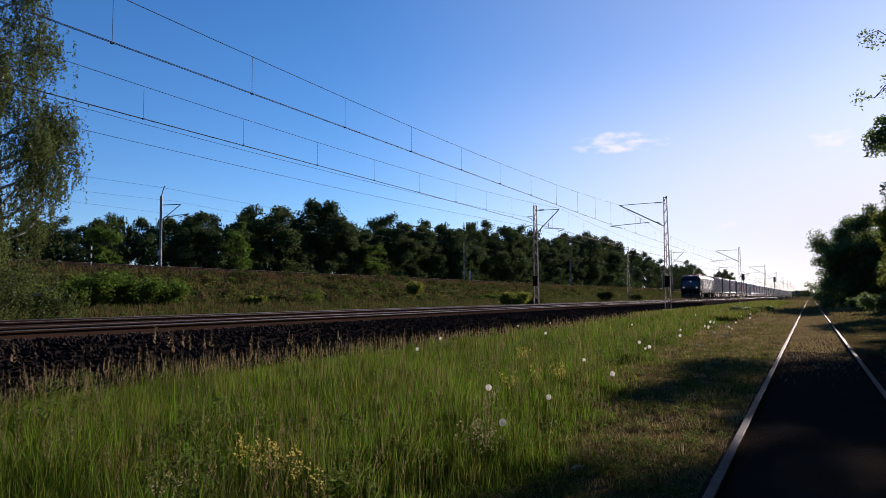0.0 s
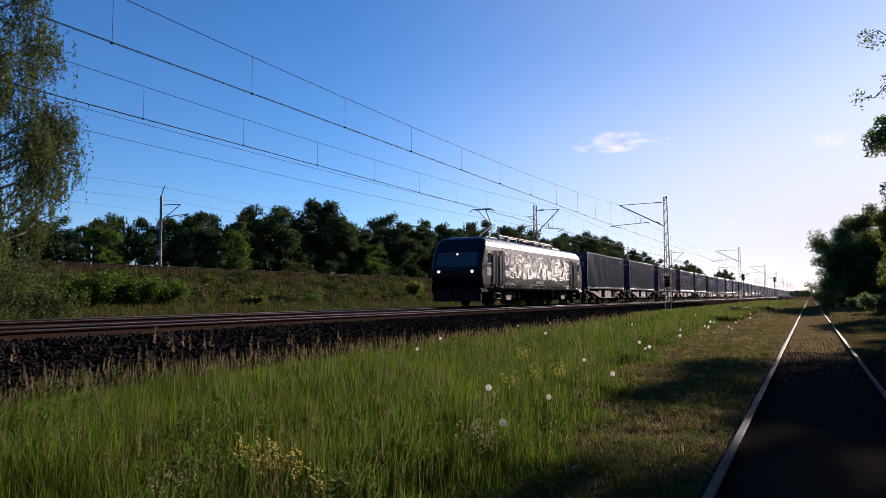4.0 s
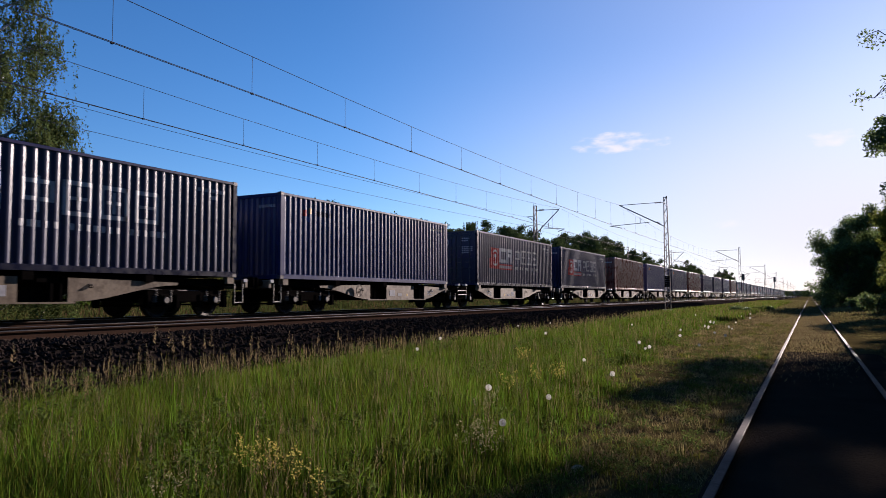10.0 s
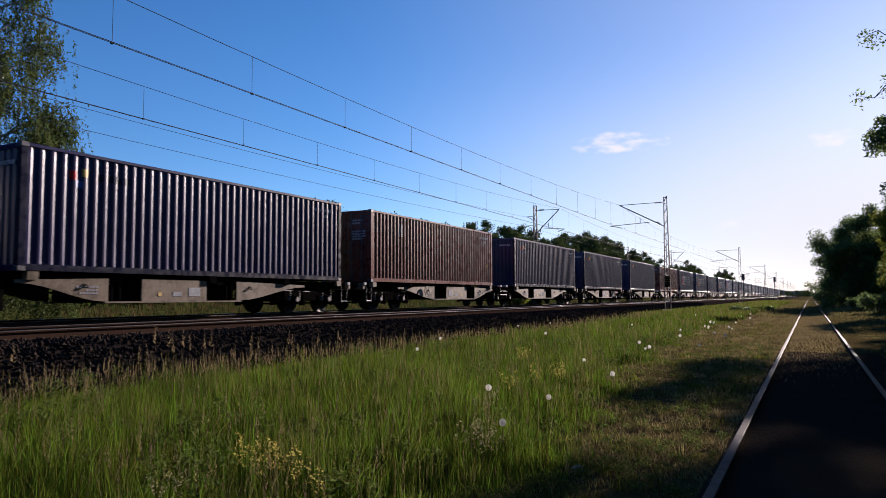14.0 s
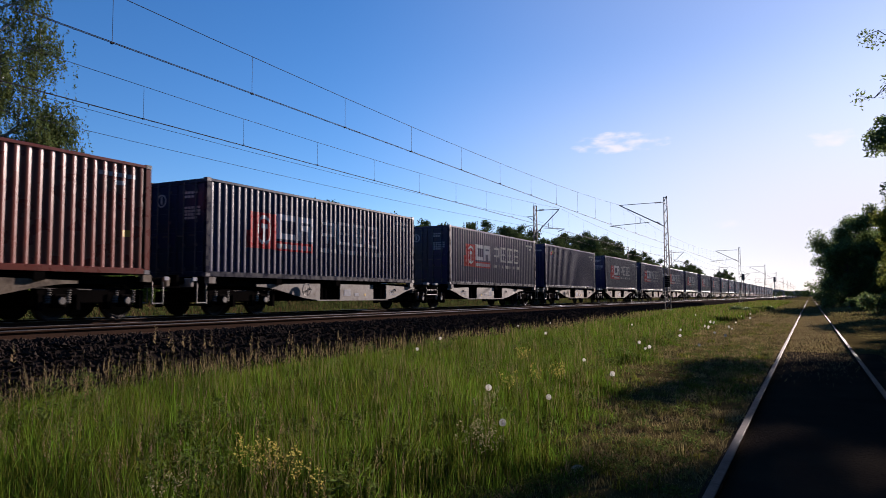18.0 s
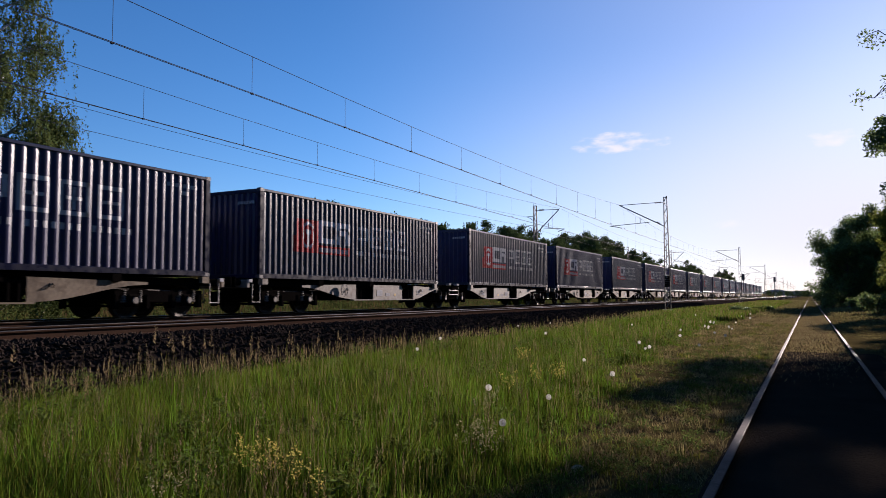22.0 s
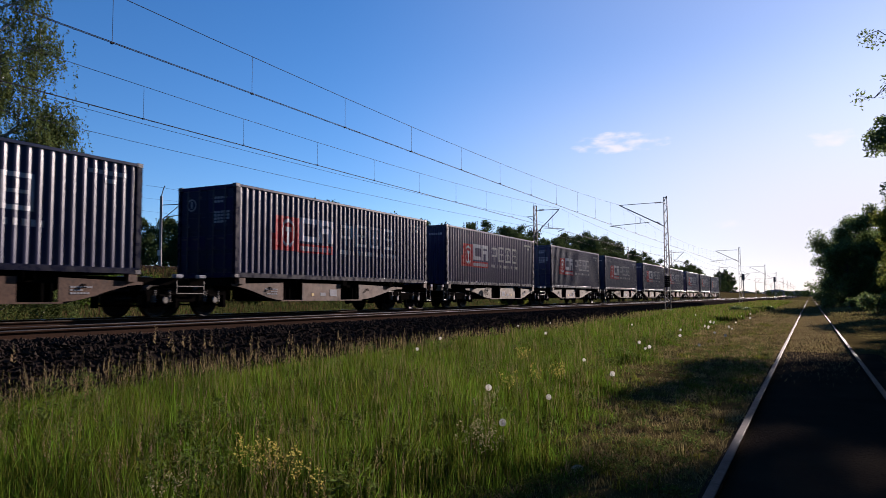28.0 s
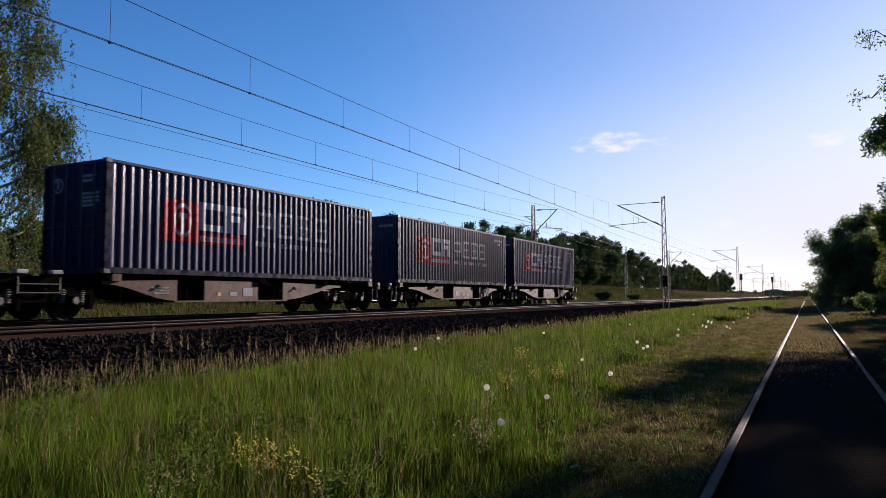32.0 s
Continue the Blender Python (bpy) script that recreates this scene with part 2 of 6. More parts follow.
M = {
    "soil": material("meadow_soil", (0.045, 0.036, 0.015), 0.95, second=(0.08, 0.06, 0.027), patch=0.35, grain=9, amount=0.8, bump=0.5, bump_scale=14, dirt=(0.04, 0.035, 0.02), spec=0.0),
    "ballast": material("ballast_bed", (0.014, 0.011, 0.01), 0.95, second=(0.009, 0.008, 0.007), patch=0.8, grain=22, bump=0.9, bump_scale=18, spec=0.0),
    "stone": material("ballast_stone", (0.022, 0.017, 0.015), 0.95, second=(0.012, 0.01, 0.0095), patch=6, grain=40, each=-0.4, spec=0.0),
    "sleeper": material("concrete_sleeper", (0.1, 0.085, 0.07), 0.9, second=(0.055, 0.045, 0.038), patch=3, grain=40, dirt=(0.1, 0.06, 0.035), dirt_amount=0.6, spec=0.0),
    "rail": material("rail_rust", (0.05, 0.03, 0.022), 0.8, second=(0.03, 0.022, 0.018), patch=2, grain=30, metal=0.0, spec=0.0),
    "railtop": material("rail_head", (0.17, 0.155, 0.145), 0.38, metal=1.0, second=(0.11, 0.09, 0.08), patch=1.2, grain=60, bump=0.05),
    "oldrail": material("worn_rail_head", (0.075, 0.06, 0.056), 0.7, metal=0.0, second=(0.045, 0.032, 0.027), patch=2.2, grain=40, amount=0.8, bump=0.15, spec=0.03),
    "cinder": material("black_cinder_bed", (0.02, 0.016, 0.013), 0.95, second=(0.035, 0.028, 0.02), patch=1.1, grain=18, amount=0.7, bump=0.8, bump_scale=25, spec=0.0),
    "clip": material("rail_fastening", (0.07, 0.05, 0.04), 0.8, spec=0.0),
    "steel": material("mast_steel", (0.07, 0.064, 0.06), 0.7, metal=0.0, second=(0.05, 0.04, 0.034), patch=2, grain=30, dirt=(0.06, 0.035, 0.025), spec=0.2),
    "galv": material("galvanised_mast", (0.13, 0.137, 0.145), 0.6, metal=0.0, second=(0.085, 0.088, 0.095), patch=1.5, grain=20, spec=0.15),
    "wire": material("overhead_wire", (0.018, 0.018, 0.022), 0.8, bump=0, spec=0.15),
    "insul": material("insulator_brown", (0.09, 0.04, 0.03), 0.25),
    "concrete": material("concrete", (0.3, 0.29, 0.27), 0.9, second=(0.2, 0.19, 0.17), patch=2, grain=30, spec=0.0),
    "navy": material("navy_container_paint", (0.003, 0.0065, 0.048), 0.3, second=(0.0025, 0.005, 0.034), patch=0.5, grain=2.0, amount=0.5, dirt=(0.01, 0.012, 0.022), dirt_amount=0.1, bump=0.0, each=0.15, spec=0.58, vary=0.02),
    "blue": material("blue_container_paint", (0.006, 0.016, 0.1), 0.3, second=(0.006, 0.014, 0.075), patch=0.5, grain=2.0, dirt=(0.03, 0.03, 0.05), dirt_amount=0.12, bump=0.0, spec=0.65, vary=0.02),
    "brown": material("brown_container_paint", (0.13, 0.025, 0.017), 0.28, second=(0.09, 0.018, 0.013), patch=0.6, grain=2.0, dirt=(0.05, 0.025, 0.02), bump=0.0, spec=0.6, vary=0.02),
    "red": material("red_print", (0.36, 0.006, 0.012), 0.28, vary=0.02, bump=0.0, second=(0.24, 0.005, 0.009), grain=4, amount=0.4, spec=0.4),
    "dustrail": material("dusty_frame_paint", (0.005, 0.007, 0.024), 0.3, second=(0.004, 0.006, 0.018), patch=1.2, grain=20, dirt=(0.02, 0.02, 0.028), dirt_amount=0.35, bump=0.02, spec=0.2),
    "white": material("white_print", (0.44, 0.44, 0.47), 0.3, bump=0.0, second=(0.3, 0.3, 0.33), patch=2.5, grain=12, amount=0.6, vary=0.02),
    "faded": material("faded_print", (0.34, 0.344, 0.365), 0.3, second=(0.12, 0.123, 0.14), patch=2.0, grain=10, amount=0.7, bump=0.0, vary=0.02),
    "dustprint": material("dusty_stencil_print", (0.16, 0.16, 0.165), 0.5, second=(0.07, 0.07, 0.075), patch=3, grain=12, bump=0.0, spec=0.1),
    "yellow": material("yellow_mark", (0.45, 0.27, 0.035), 0.5, bump=0.0),
    "bluemark": material("blue_mark", (0.03, 0.09, 0.3), 0.4, bump=0.0),
    "cast": material("corner_casting_paint", (0.05, 0.052, 0.07), 0.5, second=(0.09, 0.06, 0.05), patch=4, grain=40),
    # stain colours carry dirt and rust, and the frames' patchy sun and shade
    "rustwagon": material("rust_brown_wagon_frame", (0.11, 0.06, 0.04), 0.65, second=(0.04, 0.024, 0.018), patch=1.1, grain=14, amount=0.9, dirt=(0.03, 0.022, 0.02), dirt_amount=0.8, spec=0.15),
    "greywagon": material("beige_grey_wagon_frame", (0.165, 0.132, 0.096), 0.65, second=(0.09, 0.06, 0.04), patch=1.1, grain=14, amount=0.8, dirt=(0.04, 0.026, 0.018), dirt_amount=0.85, spec=0.15),
    "palewagon": material("pale_grey_wagon_frame", (0.19, 0.175, 0.16), 0.6, second=(0.14, 0.12, 0.1), patch=1.1, grain=14, amount=0.8, dirt=(0.07, 0.045, 0.03), dirt_amount=0.7, spec=0.15),
    # near-black: dirt plus the shade under the containers put into the colour
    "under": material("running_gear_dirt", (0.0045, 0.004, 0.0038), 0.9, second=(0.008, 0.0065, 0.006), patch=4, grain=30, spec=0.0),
    "wheel": material("wheel_steel", (0.035, 0.03, 0.027), 0.6, metal=0.3, second=(0.025, 0.02, 0.017), patch=3, grain=30, spec=0.2),
    "spring": material("coil_spring", (0.16, 0.15, 0.14), 0.45, metal=0.4, spec=0.2),
    "loco": material("anthracite_loco_paint", (0.006, 0.0055, 0.0055), 0.27, second=(0.0085, 0.0075, 0.007), patch=0.7, grain=6, amount=0.5, dirt=(0.014, 0.012, 0.0105), dirt_amount=0.2, bump=0.0, spec=0.34, vary=0.02),
    "locodark": material("black_loco_front", (0.005, 0.006, 0.012), 0.3, bump=0.02, vary=0.02, spec=0.2),
    "roofgear": material("roof_gear", (0.03, 0.029, 0.03), 0.6, spec=0.2),
    "glass": material("cab_glass", (0.03, 0.035, 0.045), 0.06, metal=0.1, bump=0.0, spec=0.7),
    "lamp": glow("headlight_glow", (1.0, 0.95, 0.85), 0.7),
    "black": material("signal_black", (0.015, 0.015, 0.016), 0.6),
    "bark": material("tree_bark", (0.09, 0.07, 0.055), 0.95, second=(0.05, 0.04, 0.03), patch=4, grain=20, bump=0.8, spec=0.0),
    "birchbark": material("birch_bark", (0.28, 0.27, 0.25), 0.85, second=(0.1, 0.09, 0.08), patch=5, grain=18, amount=0.8, bump=0.4),
    "leafdark": material("wood_foliage", (0.046, 0.066, 0.024), 0.6, second=(0.028, 0.044, 0.016), patch=0.3, grain=2, bump=0, each=-0.4, translucent=0.3, spec=0.0),
    "leaf": material("robinia_foliage", (0.09, 0.125, 0.042), 0.5, second=(0.045, 0.075, 0.022), patch=0.5, grain=3, bump=0, each=-0.4, translucent=0.5, spec=0.1),
    "leafbirch": material("birch_foliage", (0.07, 0.09, 0.03), 0.6, second=(0.036, 0.05, 0.017), patch=1.2, grain=4, bump=0, each=-0.45, translucent=0.3, spec=0.0),
    "leafbush": material("bright_shrub_foliage", (0.06, 0.1, 0.017), 0.55, second=(0.038, 0.064, 0.012), patch=0.6, grain=3, bump=0, each=-0.45, translucent=0.4, spec=0.0),
    "leafweed": material("weed_foliage", (0.05, 0.06, 0.017), 0.65, second=(0.026, 0.033, 0.011), patch=0.2, grain=2, bump=0, each=-0.45, translucent=0.3, spec=0.0),
    "leafbrown": material("dry_weed_foliage", (0.095, 0.062, 0.03), 0.75, second=(0.055, 0.04, 0.02), patch=0.3, grain=2, bump=0, each=-0.4, translucent=0.25, spec=0.0),
    "leafyellow": material("yellow_green_foliage", (0.11, 0.125, 0.024), 0.55, second=(0.07, 0.085, 0.018), patch=0.6, grain=3, bump=0, each=-0.4, translucent=0.5, spec=0.0),
    "grass": material("meadow_grass", (0.068, 0.106, 0.011), 0.5, second=(0.016, 0.044, 0.006), patch=3.2, grain=0.8, amount=1.0, bump=0, each=-0.75, translucent=0.42, spec=0.0),
    "olivegrass": material("olive_grass", (0.095, 0.098, 0.018), 0.55, second=(0.04, 0.054, 0.011), patch=3.0, grain=0.9, amount=1.0, bump=0, each=-0.6, translucent=0.42, spec=0.0),
    "leafslope": material("slope_weed_foliage", (0.085, 0.083, 0.023), 0.6, second=(0.036, 0.04, 0.013), patch=0.25, grain=2, bump=0, each=-0.5, translucent=0.35, spec=0.0),
    "leafmeadow": material("meadow_weed_foliage", (0.075, 0.1, 0.026), 0.55, second=(0.036, 0.05, 0.015), patch=2.0, grain=4, bump=0, each=-0.5, translucent=0.4, spec=0.0),
    "seedhead": material("feathery_seed_heads", (0.24, 0.18, 0.1), 0.8, second=(0.14, 0.1, 0.055), patch=2, grain=10, bump=0, each=-0.3, translucent=0.4, spec=0.0),
    "drygrass": material("dry_grass", (0.15, 0.125, 0.058), 0.7, second=(0.085, 0.075, 0.033), patch=2.5, grain=1, bump=0, each=-0.4, translucent=0.35, spec=0.0),
    "shortgrass": material("trodden_grass", (0.085, 0.078, 0.028), 0.7, second=(0.17, 0.13, 0.066), patch=3.0, grain=0.9, amount=1.0, bump=0, each=-0.45, translucent=0.3, spec=0.0),
    "straw": material("flattened_straw", (0.25, 0.195, 0.098), 0.8, second=(0.14, 0.1, 0.05), patch=2.5, grain=1.2, amount=0.9, bump=0, each=-0.4, translucent=0.2, spec=0.0),
    "palestone": material("pale_stone", (0.42, 0.34, 0.25), 0.9, patch=20, grain=80, spec=0.0),
    "fluff": material("dandelion_fluff", (0.62, 0.6, 0.57), 0.9, bump=0, second=(0.55, 0.53, 0.5), translucent=0.6, spec=0.0),
    "yellowbloom": material("yellow_blossom", (0.4, 0.33, 0.09), 0.7, bump=0, each=-0.3, translucent=0.35, spec=0.0),
    "creambloom": material("cream_blossom", (0.26, 0.24, 0.13), 0.7, bump=0, translucent=0.35, spec=0.0),
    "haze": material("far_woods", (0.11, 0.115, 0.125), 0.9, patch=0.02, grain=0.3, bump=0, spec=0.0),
}
# ---- ground and tracks ----
RAIL_Z, SIDING_Z = 0.95, 0.12
NEAR_X, TRAIN_X, FAR_X = -12.22, -16.656, -61.5    # centre lines of the three main tracks
SHAPE = [(-4000, 6), (-400, 4.6), (-90, 4.2), (-66, 4.25), (-58.6, 4.25), (-57.6, 4.0), (-51, 1.9), (-44.5, 1.0), (-40, 0.85), (-24, 0.4), (-20, 0.3), (-9, 0.2), (-8.0, 0.2), (-5.5, 0.13), (-3.2, 0.07), (-2.0, 0.03),
         (2.2, 0.03), (5, 0.12), (12, 0.3), (60, 0.4), (400, 1), (4000, 3)]


def ground_z(x, y=0.0):
    for (a, za), (b, zb) in zip(SHAPE, SHAPE[1:]):
        if x <= b:
            z = za + (zb - za) * (x - a) / (b - a)
            break
    rough = 0.05 if -1.8 > x > -8.5 else 0.22 if -57.5 > x > -58.6 or -57.6 < x < -40 else 0.02
    return z + rough * (noise.noise((x * 0.55, y * 0.4, 3.1)) + 0.5 * noise.noise((x * 1.7, y * 1.3, 8.2)))


xs = sorted({a for a, _ in SHAPE} | {-57.5 + 0.75 * k for k in range(24)} | {-8.5 + 0.35 * k for k in range(32)} | {3 + 1.5 * k for k in range(12)})
ys = [-3000, -800, -200, -60] + [-30 + 1.0 * k for k in range(110)] + [80 + 4 * k for k in range(60)] + [330, 400, 500, 700, 1000, 1600, 2600, 4200]
verts = [(x, y, ground_z(x, y)) for y in ys for x in xs]
w = len(xs)
faces = [(j * w + i, j * w + i + 1, (j + 1) * w + i + 1, (j + 1) * w + i) for j in range(len(ys) - 1) for i in range(w - 1)]
ground = tagged(raw("ground", verts, faces, M["soil"], smooth=True), "uneven meadow ground of dark soil rising to an embankment", "ground", kind="structure")

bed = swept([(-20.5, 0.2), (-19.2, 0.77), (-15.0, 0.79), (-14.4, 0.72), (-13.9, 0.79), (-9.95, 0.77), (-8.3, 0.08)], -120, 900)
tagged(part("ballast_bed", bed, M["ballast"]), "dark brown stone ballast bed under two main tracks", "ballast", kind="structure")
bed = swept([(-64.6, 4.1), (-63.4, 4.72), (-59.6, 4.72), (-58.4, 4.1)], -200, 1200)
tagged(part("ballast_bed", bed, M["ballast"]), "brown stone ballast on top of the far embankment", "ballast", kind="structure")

RAIL_FOOT = [(-0.075, -0.172), (0.075, -0.172), (0.075, -0.16), (0.012, -0.145), (0.009, -0.045), (0.034, -0.036), (0.036, -0.012), (-0.036, -0.012), (-0.034, -0.036), (-0.009, -0.045), (-0.012, -0.145), (-0.075, -0.16)]
RAIL_HEAD = [(-0.036, -0.012), (0.036, -0.012), (0.036, -0.004), (0.028, 0.0), (-0.028, 0.0), (-0.036, -0.004)]


def rail_track(x, z, y0, y1, head, label, sleepers, stuff):
    track = tagged(new("railway_track"), label, "railway track", kind="structure")
    track.location = (x, 0, z)
    for side in (-0.7535, 0.7535):
        rail = part("rail", swept([(px + side, pz) for px, pz in RAIL_FOOT], y0, y1), M["rail"], track)
        part("rail_head", swept([(px + side, pz) for px, pz in RAIL_HEAD], y0, y1), head, rail, "worn shining running surface")
    sl = None
    for y in sleepers:
        if sl is None:
            bm = bmesh.new()
            for a, b, h in ((-1.3, -0.45, -0.165), (-0.45, 0.45, -0.2), (0.45, 1.3, -0.165)):
                box(bm, a, b, -0.13, 0.13, -0.32, h)
            sl = part("sleeper", bm, M["sleeper"], track, "grey concrete sleeper half buried in ballast")
            sl.location = (0, y, 0)
        else:
            share(sl, pose(0, y, 0), track)
    if stuff:
        bm = bmesh.new()
        for y in stuff:
            for side in (-0.7535, 0.7535):
                for s in (-1, 1):
                    box(bm, side + s * 0.11 - 0.045, side + s * 0.11 + 0.045, y - 0.055, y + 0.055, -0.18, -0.125)
        tagged(part("rail_fastening", bm, M["clip"], track), kind="stuff")
    return track


near_sleepers = [-2 + 0.6 * k for k in range(110)]
far_sleepers = [64 + 0.6 * k for k in range(300)]
for x in (NEAR_X, TRAIN_X):
    tr = rail_track(x, RAIL_Z, -120, 900, M["railtop"], "main railway track of rusty rails on concrete sleepers", near_sleepers, near_sleepers + far_sleepers)
    bm = bmesh.new()
    for y in far_sleepers:
        box(bm, -1.3, 1.3, y - 0.13, y + 0.13, -0.3, -0.17)
    tagged(part("sleeper_row", bm, M["sleeper"], tr), kind="stuff")
rail_track(FAR_X, 4.9, -200, 1200, M["railtop"], "railway track on top of the far embankment", [], [-40 + 0.6 * k for k in range(400)])
siding = rail_track(0.103, SIDING_Z, -20, 600, M["oldrail"], "old siding track sunk into grass and earth", [], [])
# bed laid only where the siding is shaded; the shade is in its black
bed = swept([(-0.8, 0.01), (-0.72, 0.05), (-0.55, 0.055), (0.75, 0.055), (1.3, 0.05), (1.7, 0.01)], -20, 20)
tagged(part("ballast_bed", bed, M["cinder"]), "cinder bed of the old siding, blackened for the trees' shade", "ballast", kind="structure")
# rail joint with fishplates on the siding, and its bolts
joint = part("fishplate", boxed(-0.7535 + 0.012, -0.7535 + 0.04, 5.35, 6.0, -0.13, -0.03, 0.006), M["rail"], siding, "rusty bolted fishplate at the rail joint")
for k in range(4):
    bm = bmesh.new()
    tube(bm, (-0.715, 5.45 + 0.15 * k, -0.08), (-0.68, 5.45 + 0.15 * k, -0.08), 0.018, seg=6)
    part("bolt", bm, M["rail"], joint)

# loose stones on the flank and shoulder of the ballast
rng = np.random.default_rng(5)


def stones(name, n, place, size, mat, label):
    oct_v = np.array([(1, 0, 0), (-1, 0, 0), (0, 1, 0), (0, -1, 0), (0, 0, 1), (0, 0, -1)], float)
    oct_f = np.array([(0, 2, 4), (2, 1, 4), (1, 3, 4), (3, 0, 4), (2, 0, 5), (1, 2, 5), (3, 1, 5), (0, 3, 5)])
    pos = place(n)
    s = rng.uniform(0.6, 1.4, (n, 1, 1)) * rng.uniform(0.6, 1.3, (n, 1, 3)) * size
    jit = rng.normal(0, 0.25, (n, 6, 3))
    a = rng.uniform(0, 6.28, n)
    v = (oct_v[None] + jit) * s
    c, sn = np.cos(a)[:, None], np.sin(a)[:, None]
    v = np.stack([v[..., 0] * c - v[..., 1] * sn, v[..., 0] * sn + v[..., 1] * c, v[..., 2]], -1) + pos[:, None]
    f = oct_f[None] + 6 * np.arange(n)[:, None, None]
    return tagged(raw(name, v.reshape(-1, 3).tolist(), f.reshape(-1, 3).tolist(), mat), label, "gravel", kind="stuff")


def on_flank(n):
    y = 3 + 75 * rng.random(n) ** 1.7
    x = -8.35 - 2.95 * rng.random(n)
    z = np.interp(x, [-11.3, -9.95, -8.3], [0.775, 0.775, 0.1]) + 0.012
    return np.stack([x, y, z], -1)


def between(n):
    y = 5 + 80 * rng.random(n) ** 1.5
    x = np.where(rng.random(n) < 0.6, -13.4 - 2.2 * rng.random(n), -11.5 - 1.4 * rng.random(n))
    return np.stack([x, y, np.full(n, 0.8)], -1)


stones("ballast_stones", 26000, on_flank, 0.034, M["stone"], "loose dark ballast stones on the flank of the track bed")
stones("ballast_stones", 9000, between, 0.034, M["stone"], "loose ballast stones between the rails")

# ---- overhead line ----
SPANS = [-8.0, 52.4, 112.4, 178.0, 240.0, 302.0, 364.0, 426.0, 488.0, 550.0]


def insulator(bm, a, b, r=0.07):
    a, b = Vector(a), Vector(b)
    for k in range(5):
        p = a.lerp(b, (k + 0.5) / 5)
        d = (b - a).normalized() * 0.02
        tube(bm, p - d, p + d, r, r * 0.6, seg=8)
    tube(bm, a, b, r * 0.4, seg=6)


def lattice_mast(x, y, reach, base, top, counterweight):
    """A riveted lattice mast with an arm that reaches to x + reach."""
    s = 1 if reach > 0 else -1
    mast = tagged(new("catenary_mast"), "grey steel lattice mast carrying the overhead line", "mast", group="lattice masts of the main line")
    mast.location = (x, y, base)
    h = top - base
    part("foundation", boxed(-0.35, 0.35, -0.3, 0.3, -0.5, 0.12, 0.02), M["concrete"], mast)
    for dx in (-1, 1):
        bm = bmesh.new()
        wide = lambda z: 0.2 - 0.1 * z / h
        for dy in (-0.07, 0.07):
            box(bm, 0, 0.012, 0, 0.012, 0, 0.012)
            bm.verts.ensure_lookup_table()
            vs = bm.verts[-8:]
            for v in vs:
                z = h if v.co.z > 0.006 else 0
                v.co = Vector((dx * wide(z) + (0.022 if v.co.x > 0.006 else -0.022), dy + (0.02 if v.co.y > 0.006 else -0.02), z))
        part("leg", bm, M["steel"], mast)
    bm = bmesh.new()
    z, flip = 0.2, 1
    while z < h - 0.3:
        step = 0.42
        for dy in (-0.08, 0.08):
            tube(bm, (-flip * wide(z), dy, z), (flip * wide(z + step), dy, z + step), 0.016, seg=4)
        z, flip = z + step, -flip
    part("lacing", bm, M["steel"], mast)
    part("cap_plate", boxed(-0.13, 0.13, -0.1, 0.1, h - 0.02, h + 0.02), M["steel"], mast)
    lift = top - 7.05 - 1.45
    tie, foot, steady = 8.12 + lift - base, 6.45 + lift - base, 6.62 + lift - base
    part("top_tie", tubed(((s * 0.1, 0, tie + 0.04), (reach, 0, tie)), r=0.022), M["steel"], mast)
    part("cantilever", tubed(((s * 0.15, 0, foot), (reach, 0, tie)), r=0.035), M["steel"], mast)
    part("steady_arm", tubed(((reach * 0.55, 0, foot + (tie - foot) * 0.42), (reach * 0.55, 0, steady + 0.12), ), ((reach * 0.35, 0, steady + 0.15), (reach * 1.22, 0, steady)), ((reach * 0.95, 0, steady - 0.18), (reach * 1.2, 0, steady)), r=0.022), M["steel"], mast)
    bm = bmesh.new()
    insulator(bm, (s * 0.3, 0, tie + 0.035), (s * 0.75, 0, tie + 0.03))
    part("insulator", bm, M["insul"], mast, "ribbed brown insulator")
    bm = bmesh.new()
    insulator(bm, (s * 0.3 + reach * 0.02, 0, foot + 0.12), (s * 0.62, 0, foot + (tie - foot) * 0.62 / abs(reach)))
    part("insulator", bm, M["insul"], mast, "ribbed brown insulator")
    if reach > 0 and x > -20:
        for z in (7.6 - base, 6.9 - base):
            part("feeder_bracket", tubed(((-0.1, 0, z + 0.02), (-0.72, 0, z + 0.02)), ((-0.1, 0, z - 0.35), (-0.6, 0, z)), r=0.02), M["steel"], mast)
    if counterweight:
        bm = bmesh.new()
        for k in range(6):
            tube(bm, (-s * 0.02, -0.2, 1.7 + 0.13 * k), (-s * 0.02, -0.2, 1.81 + 0.13 * k), 0.17, seg=10)
        part("tension_weight", bm, M["under"], mast)
        part("weight_guide", tubed(((-s * 0.02, -0.2, 0.3), (-s * 0.02, -0.2, 5.6)), r=0.02), M["steel"], mast)
    return mast


for k, y in enumerate(SPANS[1:]):
    lattice_mast(-8.95, y, NEAR_X + 8.95, 0.42, 8.5, k == 0)
    lattice_mast(-18.55, y - 0.5, TRAIN_X + 18.55, 0.6, 8.42, k == 0)


